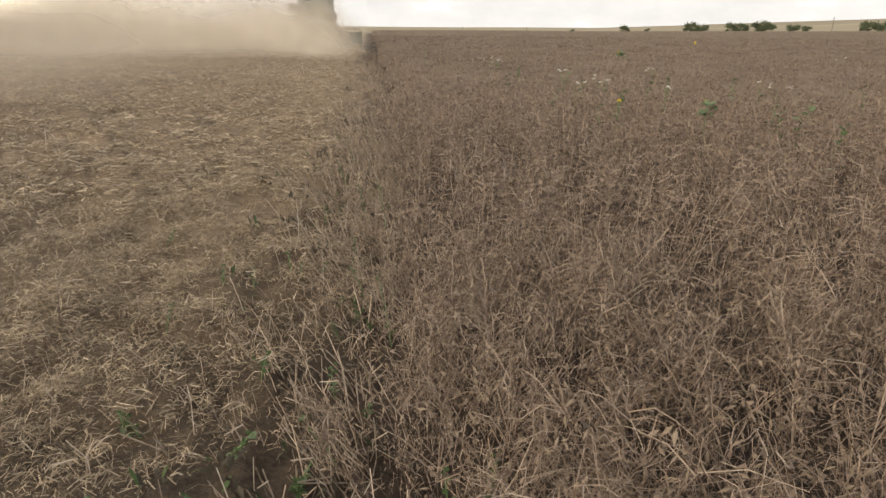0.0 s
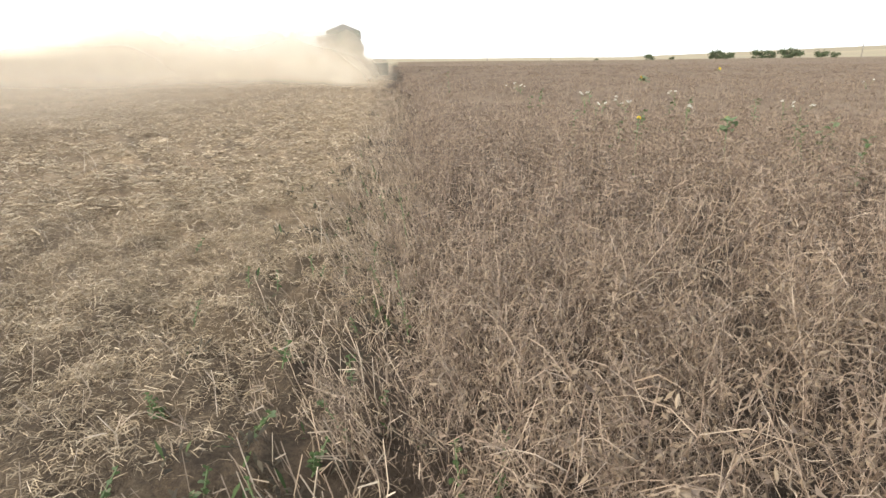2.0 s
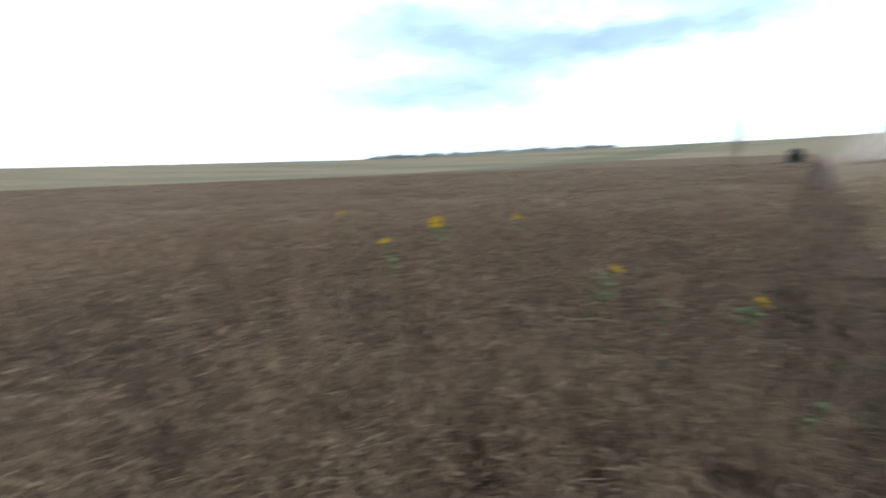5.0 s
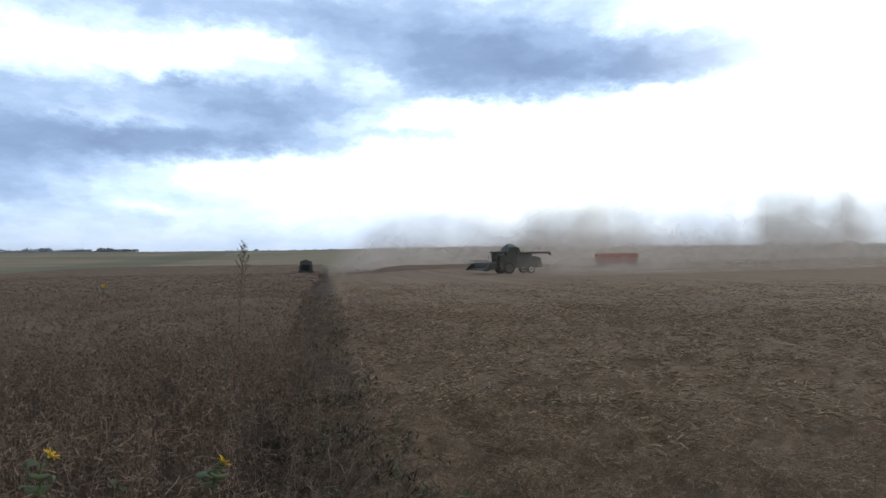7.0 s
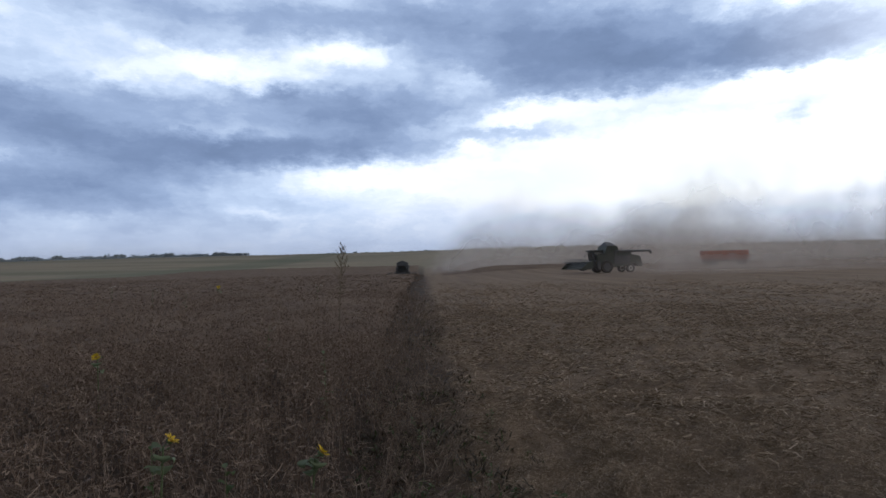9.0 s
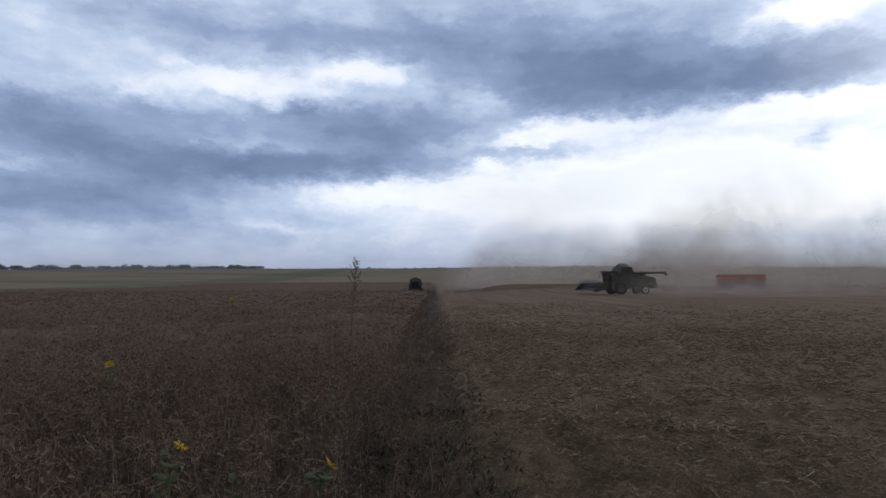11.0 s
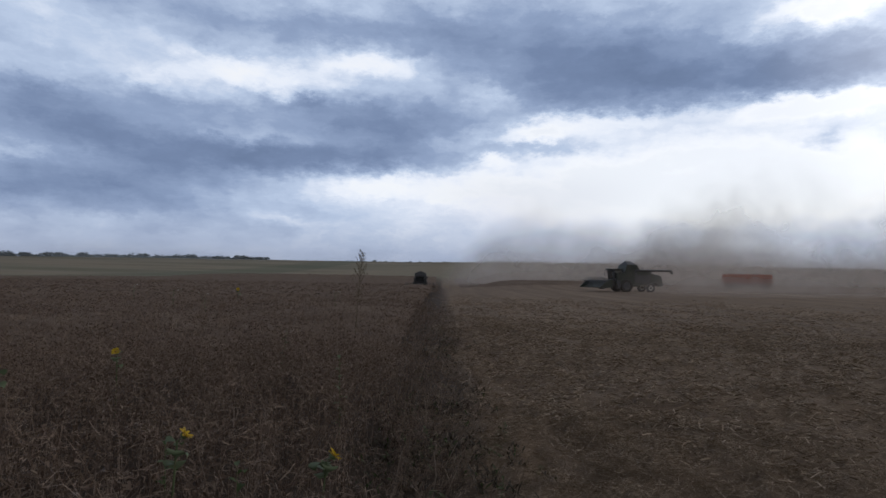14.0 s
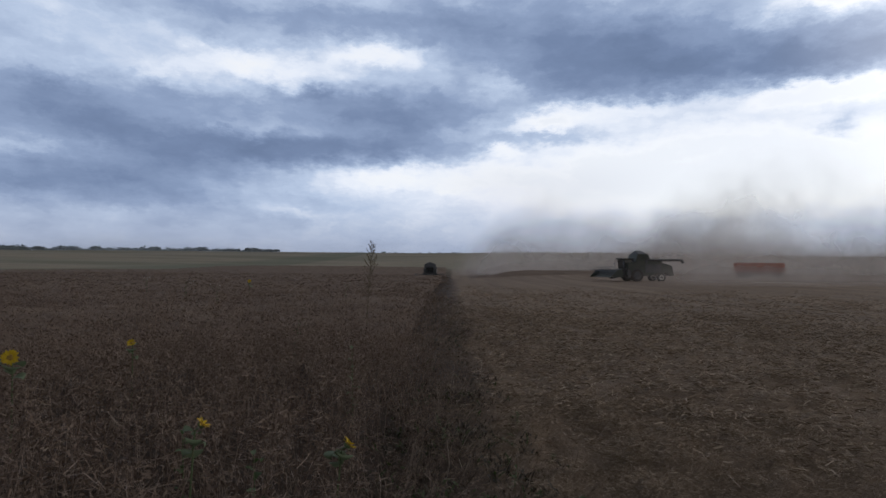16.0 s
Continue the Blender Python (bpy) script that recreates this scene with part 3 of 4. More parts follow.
tufts = [bean_plant(r, 0) for _ in range(10)]
crowns = [far_tuft(r) for _ in range(10)]


def thinned(share):
    return lambda x, y, r: in_crop(x, y, r) & (r.uniform(0, 1, len(x)) < share(x, y))


def rising(x, y):
    """Plants along the trodden edge are stunted."""
    into = x - edge_x(y)
    return np.where(y < 0, 0.28 + 0.72 * smooth(into, -0.55, 0.75), 0.82 + 0.18 * smooth(into, 0.0, 0.4))


crop = new("bean_crop")
tagged(crop, "dense stand of ripe brown leafless bean plants", "crop", kind="stuff")
for name, variants, r0, r1, dens, size in (("near_plants", fine, 0.3, 3.5, 88, (0.85, 1.12)), ("middle_plants", middle, 3.5, 11.5, 52, (0.85, 1.15)),
                                           ("far_plants", tufts, 11.5, 32, 12, (0.85, 1.2)), ("distant_plants", crowns, 32, 95, 2.2, (0.9, 1.35)),
                                           ("horizon_plants", crowns, 95, 290, 0.15, (1.0, 1.5))):
    x, y = ring_points(r, r0, r1, dens, thinned(lambda x, y: (0.72 + 0.28 * vnoise(x, y, 1.3, 4)) * np.where(np.abs(y) < 0.75 * x, 0.6, 1.0)))
    clear = np.hypot(x - 0.1, y + 0.05) > 0.62
    v, f, m = scatter(variants, x[clear], y[clear], r, size, grow=rising)
    part(name, mesh_of(name, v, f, [STEM, POD, HUSK], m), None, crop)

# thin, short plants straggle out past the edge
def straggling(x, y, r):
    gap = edge_x(y) - x
    return (gap > -0.1) & (r.uniform(0, 1, len(x)) < np.exp(-(gap / np.where(y < 0, 0.75, 0.36)) ** 2) * np.where(y < 0, 1.0, 0.8))


x, y = ring_points(r, 0.75, 8, 50, straggling)
v, f, m = scatter(fine[:8], x, y, r, (0.35, 0.75), 0.35, grow=lambda x, y: np.where(y < 0, 0.7, 1.0))
part("edge_plants", mesh_of("edge_plants", v, f, [STEM, POD, HUSK], m), None, crop)

x, y = ring_points(r, 8, 28, 15, lambda x, y, r: straggling(x * np.where(y < 0, 0.5, 0.8), y, r))
v, f, m = scatter(middle, x, y, r, (0.35, 0.8), 0.3)
part("edge_plants", mesh_of("far_edge_plants", v, f, [STEM, POD, HUSK], m), None, crop)

# the crowns close into a rough canopy further off
CANOPY = surface("canopy", [(0.08, 0.058, 0.043), (0.15, 0.112, 0.083), (0.23, 0.178, 0.134)], 0.95, 9.0, 0.35, 1.0, depth=0.12, sheen=0.1)
rows_r = np.geomspace(10.5, 300, 160)
cols = np.radians(np.linspace(-1, 181, 520))
cx, cy = np.sin(cols)[None] * rows_r[:, None], np.cos(cols)[None] * rows_r[:, None]
lift = 0.5 + 0.5 * smooth(cx - edge_x(cy), 0.2, 1.6)
cz = height(cx, cy) + lift * 0.30 * smooth(rows_r, 10.5, 17)[:, None] + 0.28 * smooth(rows_r, 10, 14)[:, None] * (vnoise(cx, cy, 2.2, 21) * 0.6 + vnoise(cx, cy, 0.5, 22) * 0.5 - 0.2) + 0.12 * smooth(rows_r, 25, 70)[:, None]
cv = np.stack([cx, cy, cz], 2).reshape(-1, 3)
ii, jj = np.meshgrid(np.arange(len(rows_r) - 1), np.arange(len(cols) - 1), indexing="ij")
p = (ii * len(cols) + jj).ravel()
inside = (in_crop(cx, cy, None) & (cx > edge_x(cy) + np.where(cy > 0, 0.25, 0.6))).reshape(-1)
cf = np.concatenate([np.stack([p, p + len(cols), p + len(cols) + 1], 1), np.stack([p, p + len(cols) + 1, p + 1], 1)])
cf = cf[inside[cf].all(1)]
part("canopy", mesh_of("canopy", cv, cf, [CANOPY], None, False), None, crop)

# an uncut block further south, across the stubble
block = new("bean_block")
tagged(block, "distant uncut block of brown bean crop in the dust", "crop", kind="stuff")
bx, by = np.meshgrid(np.linspace(-75, -3, 90), np.linspace(-250, -100, 130))
face = smooth(-by - 0.35 * (-bx), 101, 135) * smooth(-bx, 4.0, 14) * smooth(bx, -74, -50)
bz = height(bx, by) - 0.05 + face * (0.5 + 0.7 * vnoise(bx, by, 0.12, 31) + 0.2 * vnoise(bx, by, 0.9, 32))
n = bx.shape[1]
ii, jj = np.meshgrid(np.arange(bx.shape[0] - 1), np.arange(n - 1), indexing="ij")
p = (ii * n + jj).ravel()
part("canopy", mesh_of("block_canopy", np.stack([bx, by, bz], 2).reshape(-1, 3), np.concatenate([np.stack([p, p + 1, p + n + 1], 1), np.stack([p, p + n + 1, p + n], 1)]), [CANOPY], None, False), None, block)

# ---- the stubble ----
r = np.random.default_rng(23)
clumps = [straw_clump(r, 42, 0.08, 0.068, 0.0026, 2, 1) for _ in range(12)]
coarse = [straw_clump(r, 24, 0.12, 0.095, 0.0075, 1, 0) for _ in range(10)]
wisps = [straw_clump(r, 22, 0.26, 0.15, 0.009, 1, 0) for _ in range(8)]
stubs = [cut_stalk(r) for _ in range(24)]


def ahead_or_behind(x, y):
    """The parts of the stubble to the north and south, where it is thickest."""
    return np.abs(y) > 0.55 * np.abs(x)


def litter(share, r0, r1, come, go):
    def keep(x, y, r):
        rad = np.hypot(x, y)
        ring = smooth(rad, r0, r0 + come) * (1 - smooth(rad, r1 - go, r1))
        dense = 0.62 + 0.6 * smooth(vnoise(x * 1.0, y * 0.06, 0.55, 41), 0.25, 0.75) * (0.5 + vnoise(x, y, 1.6, 42))
        dense = dense * (np.where(y < 0, 0.6, 0.45) + np.where(y < 0, 0.8, 1.1) * smooth(vnoise(x, y, 4.0, 1) * 0.7 + vnoise(x, y, 1.1, 44) * 0.3, 0.34, 0.62)) + 0.6 * np.exp(-((x + 1.75 + 0.5 * vnoise(y, y * 0, 0.2, 45)) / 0.3) ** 2)
        return on_stubble(x, y, r) & (r.uniform(0, 1, len(x)) < ring * dense * np.where(y < 0, 0.08 + 0.3 * smooth(-y, 5, 14) + 0.62 * smooth(edge_x(y) - x, 0.45, 1.25), 0.36 + 0.64 * smooth(edge_x(y) - x, 0.6, 1.7)) * (0.45 + 0.55 * smooth(np.hypot(x, y), 1.2, 4.2))) & (r.uniform(0, 1, len(x)) > smooth(np.hypot(x, y), 24, 62)) & (ahead_or_behind(x, y) | (r.uniform(0, 1, len(x)) < share))
    return keep


stubble = new("straw_litter")
tagged(stubble, "chopped tan straw and short cut stalks littering the ground", "straw", kind="stuff")
for name, variants, r0, r1, come, go, dens, share, size in (("near_straw", clumps, 0.4, 9.0, 0.1, 3.2, 112, 0.03, (0.8, 1.25)), ("middle_straw", coarse, 5.0, 28, 2.6, 16, 32, 0.0, (0.8, 1.3)),
                                                            ("far_straw", wisps, 12, 70, 10, 25, 2.6, 0.03, (0.8, 1.4))):
    x, y = ring_points(r, r0, r1, dens, litter(share, r0, r1, come, go))
    v, f, m = scatter(variants, x, y, r, size, 0.15)
    part(name, mesh_of(name, v, f, [STRAW, CUT], m), None, stubble)

# taller snapped stalks along the crop's edge and thinly over the stubble
def stalk_rows(x, y, r):
    band = (np.exp(-((x + 0.05) / 0.5) ** 2) + 0.05) * np.where(y < 0, 0.12, 1.0)
    return (x < edge_x(y) + 0.3) & (r.uniform(0, 1, len(x)) < band)


x, y = ring_points(r, 0.55, 9, 280, stalk_rows)
v, f, m = scatter(stubs, x, y, r, (0.7, 1.25), 0.15, 0.0, 0.8)
x, y = ring_points(r, 9, 26, 70, stalk_rows)
v2, f2, m2 = scatter(stubs, x, y, r, (1.1, 1.7), 0.15, 0.0, 0.8)
v, f, m = np.concatenate([v, v2]), np.concatenate([f, f2 + len(v)]), np.concatenate([m, m2])
stalks = new("cut_stalks", mesh_of("cut_stalks", v, f, [STRAW, CUT], m))
tagged(stalks, "pale snapped bean stalks leaning along the crop edge", "stubble", kind="stuff")


# ---- green weeds, sunflowers, thistles ----
def low_tuft(r):
    """A knot of small dark leaves close to the ground."""
    pieces = []
    for _ in range(11):
        a, l = r.uniform(0, 2 * np.pi), r.uniform(0.03, 0.08)
        at = np.array([*r.normal(0, 0.03, 2), r.uniform(0.0, 0.07)])
        d = np.array([math.cos(a), math.sin(a), r.uniform(0.1, 1.3)]) * l
        s = np.array([-math.sin(a), math.cos(a), r.normal(0, 0.3)])
        pieces.append((*ribbon([at, at + d * 0.55 + (0, 0, 0.008), at + d], np.array([0.004, 0.018, 0.003]), s), int(r.uniform() < 0.12)))
    return join(pieces)


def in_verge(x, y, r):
    """Along the trodden edge, thicker in the south, where they also darken the shaded strip."""
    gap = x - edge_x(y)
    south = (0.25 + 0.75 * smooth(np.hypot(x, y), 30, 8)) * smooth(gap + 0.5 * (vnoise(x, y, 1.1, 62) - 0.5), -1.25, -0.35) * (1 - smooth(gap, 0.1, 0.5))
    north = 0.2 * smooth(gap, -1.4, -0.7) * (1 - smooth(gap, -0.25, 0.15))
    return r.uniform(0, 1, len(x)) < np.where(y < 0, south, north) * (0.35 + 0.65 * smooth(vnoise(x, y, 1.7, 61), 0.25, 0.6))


r = np.random.default_rng(29)
knots = [low_tuft(r) for _ in range(12)]
verge_weeds = new("low_weeds")
tagged(verge_weeds, "low dark green weeds in the trodden crop edge, deepened for its shade", "weeds", kind="stuff")
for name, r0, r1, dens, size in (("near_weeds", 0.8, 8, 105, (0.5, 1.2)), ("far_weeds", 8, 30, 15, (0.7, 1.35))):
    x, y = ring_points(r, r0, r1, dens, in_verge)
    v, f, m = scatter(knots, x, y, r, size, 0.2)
    part(name, mesh_of(name, v, f, [SHADELEAF, LEAF], m), None, verge_weeds)


def leaf_mesh(name, length, wide, droop, fold, mat, lobes=0.0):
    """A pointed leaf with a midrib fold, bent over its length."""
    n = 6
    vs, fs = [], []
    for i in range(n + 1):
        t = i / n
        w = wide * math.sin(math.pi * min(1, t * 0.92 + 0.08)) ** 0.8 * (1 - 0.25 * t) * (1 - lobes * (i % 2))
        x, z = length * t * math.cos(droop * t), length * (0.35 * t - math.sin(droop * t) * 0.55 * t)
        vs += [(x, -w, z + fold * w), (x, 0, z), (x, w, z + fold * w)]
    for i in range(n):
        a = i * 3
        for k in (0, 1):
            fs += [(a + k, a + 3 + k, a + 4 + k), (a + k, a + 4 + k, a + 1 + k)]
    return mesh_of(name, vs, fs, [mat], None, False)


WEED_LEAVES = [leaf_mesh("leaf", 0.10, 0.028, 0.8, 0.3, LEAF), leaf_mesh("leaf", 0.14, 0.035, 1.1, 0.25, LEAF, 0.25), leaf_mesh("leaf", 0.08, 0.03, 0.5, 0.35, GREYLEAF)]


def green_weed(x, y, tall, r, label, broad=1.0):
    """A small green weed: a stalk with alternate leaves."""
    ob = new("green_weed")
    tagged(ob, label, "weed", "weeds among the crop")
    ob.matrix_basis = pose(x, y, h1(x, y) - 0.01)
    bend = r.normal(0, 0.06, 2)
    path = [(0, 0, 0), (bend[0] * 0.4, bend[1] * 0.4, tall * 0.5), (bend[0], bend[1], tall)]
    v, f = tube(path, [0.004, 0.0032, 0.002], 5)
    part("stalk", mesh_of("stalk", v, f, [GREENSTEM]), None, ob)
    count = 11
    for i in range(count):
        t = 0.2 + 0.8 * i / (count - 1)
        s = (0.85 - 0.35 * t) * r.uniform(0.7, 1.25) * broad
        m = pose(bend[0] * t, bend[1] * t, tall * t, r.uniform(-15, 15), r.uniform(-35, 15), i * 137.5 + r.uniform(-20, 20)) @ Matrix.Diagonal((s, s, s, 1))
        part("leaf", WEED_LEAVES[int(r.integers(0, 3))], None, ob, at=m)
    return ob


r = np.random.default_rng(31)
for x, y, tall in ((0.16, 1.62, 0.32), (0.24, 1.5, 0.28), (-0.72, 1.75, 0.16), (-0.62, 2.05, 0.14), (-0.25, 2.5, 0.22), (0.02, 2.9, 0.4), (-0.85, 1.5, 0.14), (-0.42, 1.45, 0.12),
                   (0.05, 4.6, 0.5), (-0.3, 6.2, 0.3), (-0.12, 5.2, 0.3), (-1.6, 4.6, 0.12), (-0.6, 3.9, 0.16), (-0.9, 1.25, 0.12), (-0.55, 1.2, 0.1), (-1.15, 1.6, 0.12), (-0.35, 1.9, 0.14), (-0.5, 2.7, 0.14), (-0.1, 3.4, 0.3),
                   (-1.0, 2.3, 0.1), (0.3, 1.75, 0.26), (-0.2, 4.1, 0.25), (-0.45, 5.0, 0.2), (-0.25, 7.4, 0.3), (-0.5, 8.5, 0.25)):
    green_weed(x, y, tall, r, "small fresh green weed between dry stalks", 0.6)
for i in range(40):
    x, y = (r.uniform(-1.25, -0.05), r.uniform(1.1, 4.2)) if i < 18 else (r.uniform(-1.1, 0.15), -r.uniform(2.3, 6.5))
    green_weed(x, y, r.uniform(0.07, 0.17), r, "low green weed in the trodden crop edge", 0.5 if i < 18 else 0.8)
for x, y, tall in ((3.95, 11.42, 0.66), (2.68, 9.21, 0.66), (5.59, 11.29, 0.66), (4.6, 6.5, 0.66), (4.78, 6.49, 0.66), (1.85, 21, 1.0), (2.91, 13.23, 0.66), (4.47, 13.98, 0.66), (5.82, 7.73, 0.66),
                   (2.91, 7.73, 0.66), (4.02, 9.8, 0.66), (3.81, 9.33, 0.66), (4.92, 10.85, 0.66), (7.13, 11.73, 0.66), (6.46, 10.6, 0.66), (3.5, 14.72, 0.66), (3.87, 16.38, 0.66), (4.99, 7.27, 0.66), (4.75, 5.93, 0.66), (6.11, 12.49, 0.66), (7.3, 6.52, 0.66), (8.35, 9.65, 0.66), (1.0, -3.7, 0.6), (1.5, -3.9, 0.62), (0.35, -2.9, 0.35), (-0.3, -3.4, 0.2), (-0.9, -4.1, 0.16), (2.2, -9, 0.86), (-2.1, -3.6, 0.1), (0.9, -6.4, 0.8)):
    green_weed(x, y, tall, r, "green leafy weed reaching up through the brown crop", 2.1 if y > 4 else 1.35)

SUN_LEAF = leaf_mesh("leaf", 0.13, 0.05, 1.0, 0.25, GREYLEAF)
SUN_LEAF_BIG = leaf_mesh("leaf", 0.17, 0.075, 1.2, 0.2, GREYLEAF)
PETAL_MESH = leaf_mesh("petal", 0.05, 0.0115, 0.5, 0.2, PETAL)


def disc_mesh(radius, dome, mat, name):
    bm = bmesh.new()
    bmesh.ops.create_uvsphere(bm, u_segments=16, v_segments=8, radius=radius)
    bmesh.ops.scale(bm, vec=(1, 1, dome), verts=bm.verts)
    me = bpy.data.meshes.new(name)
    bm.to_mesh(me)
    bm.free()
    me.materials.append(mat)
    return me


SEEDS = disc_mesh(0.026, 0.4, DISC, "seed_disc")
CALYX = disc_mesh(0.028, 0.6, GREENSTEM, "calyx")


def sunflower(x, y, z, tip, turn, size, leaves, r, label, bloom=True):
    """A stunted sunflower whose head stands at x, y, z, tipped by tip degrees from straight up, towards turn."""
    base = h1(x, y)
    ob = new("sunflower")
    tagged(ob, label, "sunflower", "sunflowers in the crop")
    ob.matrix_basis = pose(x, y, base - 0.02)
    tall = z - base + 0.02
    a = radians(turn)
    back = -0.05 * size
    neck = np.array([math.cos(a) * back, math.sin(a) * back, tall - 0.03])
    path = [(neck[0] * 1.4, neck[1] * 1.4, 0), (neck[0] * 1.5, neck[1] * 1.5, tall * 0.5), (neck[0], neck[1], neck[2]), (0, 0, tall - 0.012)]
    v, f = tube(path, [0.007, 0.006, 0.005, 0.005], 6)
    part("stalk", mesh_of("stalk", v, f, [GREENSTEM]), None, ob)
    for i in range(leaves):
        t = 0.78 + 0.18 * i / max(1, leaves - 1)
        s = size * r.uniform(0.8, 1.2)
        part("leaf", SUN_LEAF if i % 2 else SUN_LEAF_BIG, None, ob, at=pose(neck[0] * 1.3, neck[1] * 1.3, tall * t, r.uniform(-20, 20), r.uniform(-30, 10), turn + 90 + i * 137) @ Matrix.Diagonal((s, s, s, 1)))
    head = part("head", SEEDS, None, ob, "yellow flower head", at=Matrix.Translation((0, 0, tall)) @ pose(0, 0, 0, 0, tip, turn).to_3x3().to_4x4() @ Matrix.Diagonal((size, size, size, 1)))
    part("calyx", CALYX, None, head, at=pose(0, 0, -0.012))
    if bloom:
        for i in range(17):
            part("petal", PETAL_MESH, None, head, at=pose(0, 0, 0, r.uniform(-12, 12), r.uniform(-28, 8), i * 360 / 17 + r.uniform(-6, 6)) @ pose(0.02, 0, 0))
    return ob


r = np.random.default_rng(37)
TALK = "stunted yellow sunflower blooming above the brown crop"
sunflower(1.25, -3.53, 0.77, 48, -165, 0.72, 7, r, "yellow sunflower with grey-green leaves among brown crop")
sunflower(0.53, -3.92, 0.56, 42, -150, 0.85, 8, r, "low sunflower drooping at the crop edge")
sunflower(3.49, -7.0, 0.74, 50, 100, 0.8, 4, r, TALK)
sunflower(3.6, -5.3, 0.83, 70, 110, 1.15, 5, r, "large sunflower facing across the field")
sunflower(2.84, -3.45, 0.88, 20, 80, 0.8, 4, r, TALK)
sunflower(4.97, -5.4, 0.9, 50, 70, 0.75, 4, r, TALK)
sunflower(8.4, -25.5, 0.98, 60, 100, 1.3, 4, r, TALK)
sunflower(4.07, 7.29, 0.72, 75, 70, 1.18, 7, r, "greenish sunflower turned away, nodding over the crop", False)
sunflower(3.01, 7.45, 0.72, 60, 60, 0.48, 4, r, TALK)
sunflower(22.61, 41.98, 0.72, 60, 250, 1.68, 4, r, TALK)
sunflower(9.84, 24.27, 0.72, 120, 200, 2.23, 8, r, "tall green sunflower with a hanging head", False)
sunflower(7.24, 3.59, 0.72, 60, 215, 1.25, 5, r, TALK)

# thistles gone to seed
r = np.random.default_rng(41)


def tuft_mesh(radius, r):
    pieces = []
    for _ in range(40):
        d, s = unit(r) * r.uniform(0.6, 1.25), unit(r)
        d[2] = abs(d[2]) * 0.9 - 0.2
        pieces.append((*ribbon([np.zeros(3), d * radius * r.uniform(0.7, 1.1)], np.array([0.002, radius * 0.22]), s), 0))
    v, f, m = join(pieces)
    return mesh_of("seed_head", v, f, [FLUFF])


TUFTS = [tuft_mesh(0.03, r) for _ in range(3)]


def thistle(x, y, z, heads, r):
    base = h1(x, y)
    ob = new("thistle")
    tagged(ob, "dry thistle with white downy seed heads in the crop", "thistle", "thistles in the crop")
    ob.matrix_basis = pose(x, y, base - 0.02)
    tall = z - base
    v, f = tube([(0, 0, 0), (0.02, 0.01, tall * 0.6), (0, 0, tall)], [0.006, 0.005, 0.003], 5)
    part("stalk", mesh_of("stalk", v, f, [GREENSTEM]), None, ob)
    for i in range(heads):
        d = np.array([r.normal(0, 0.10), r.normal(0, 0.10), r.uniform(-0.06, 0.07)])
        v, f = tube([(0.01, 0.0, tall * 0.75), (d[0] * 0.7, d[1] * 0.7, tall * 0.9), (d[0], d[1], tall + d[2])], [0.003, 0.0025, 0.002], 4)
        branch = part("branch", mesh_of("branch", v, f, [GREENSTEM]), None, ob)
        s = r.uniform(0.9, 1.5) if y > 0 else r.uniform(0.6, 1.1)
        part("seed_head", TUFTS[i % 3], None, branch, "white down", at=pose(d[0], d[1], tall + d[2], r.uniform(-40, 40), 0, r.uniform(0, 360)) @ Matrix.Diagonal((s, s, s, 1)))
    for i in range(4):
        part("leaf", WEED_LEAVES[1], None, ob, at=pose(0.015, 0.005, tall * (0.3 + 0.13 * i), 0, r.uniform(-20, 20), i * 130) @ Matrix.Diagonal((1.2, 1.2, 1.2, 1)))
    return ob


for x, y, z, heads in ((3.65, 17.96, 0.7, 4), (3.9, 19.64, 0.7, 3), (4.03, 12.97, 0.7, 4), (4.29, 11.28, 0.7, 5), (3.31, 10.03, 0.7, 2), (6.8, 10.35, 0.7, 2), (6.47, 9.41, 0.7, 2), (15.28, 19.13, 0.7, 2), (6.69, 14.41, 0.7, 3),
                       (4.68, 9.62, 0.7, 2), (3.7, -22, 1.05, 3), (10.2, -23.5, 1.02, 4), (7.6, -20, 0.98, 2), (13.5, -27, 1.05, 4)):
    thistle(x, y, z, heads, r)


def tall_weed(x, y, tall, lean, r):
    """A tall dead-looking pigweed: one stem with many rising side shoots crowded with seed."""
    ob = new("tall_weed")
    tagged(ob, "tall dark spire-shaped weed standing above the crop", "weed")
    ob.matrix_basis = pose(x, y, h1(x, y) - 0.02)
    ts = np.linspace(0, 1, 8)
    path = np.stack([lean * tall * ts ** 1.5, 0.03 * np.sin(ts * 5), ts * tall], 1)
    v, f = tube(path, 0.012 * (1 - 0.85 * ts), 6)
    part("stalk", mesh_of("stalk", v, f, [WEED]), None, ob)
    for i in range(38):
        t = 0.42 + 0.55 * i / 37
        p0 = np.array([np.interp(t, ts, path[:, k]) for k in range(3)])
        a, l = i * 2.4, (0.68 if t > 0.6 else 0.3) * (1.08 - t) * r.uniform(0.7, 1.3) + 0.05
        d = np.array([math.cos(a) * 0.62, math.sin(a) * 0.62, 0.9]) * l
        pieces = [(*tube([p0, p0 + d * 0.5 + (0, 0, -0.01), p0 + d], [0.004, 0.003, 0.0015], 4), 0)]
        for _ in range(17 if t > 0.6 else 7):
            c = p0 + d * r.uniform(0.15, 1.0)
            w = unit(r)
            pieces.append((*spindle(c, w, r.uniform(0.02, 0.042), 0.008, 0.005), 0))
        v, f, m = join(pieces)
        part("shoot", mesh_of("shoot", v, f, [WEED]), None, ob)
    return ob


tall_weed(1.80, -13.8, 2.2, -0.05, np.random.default_rng(43))


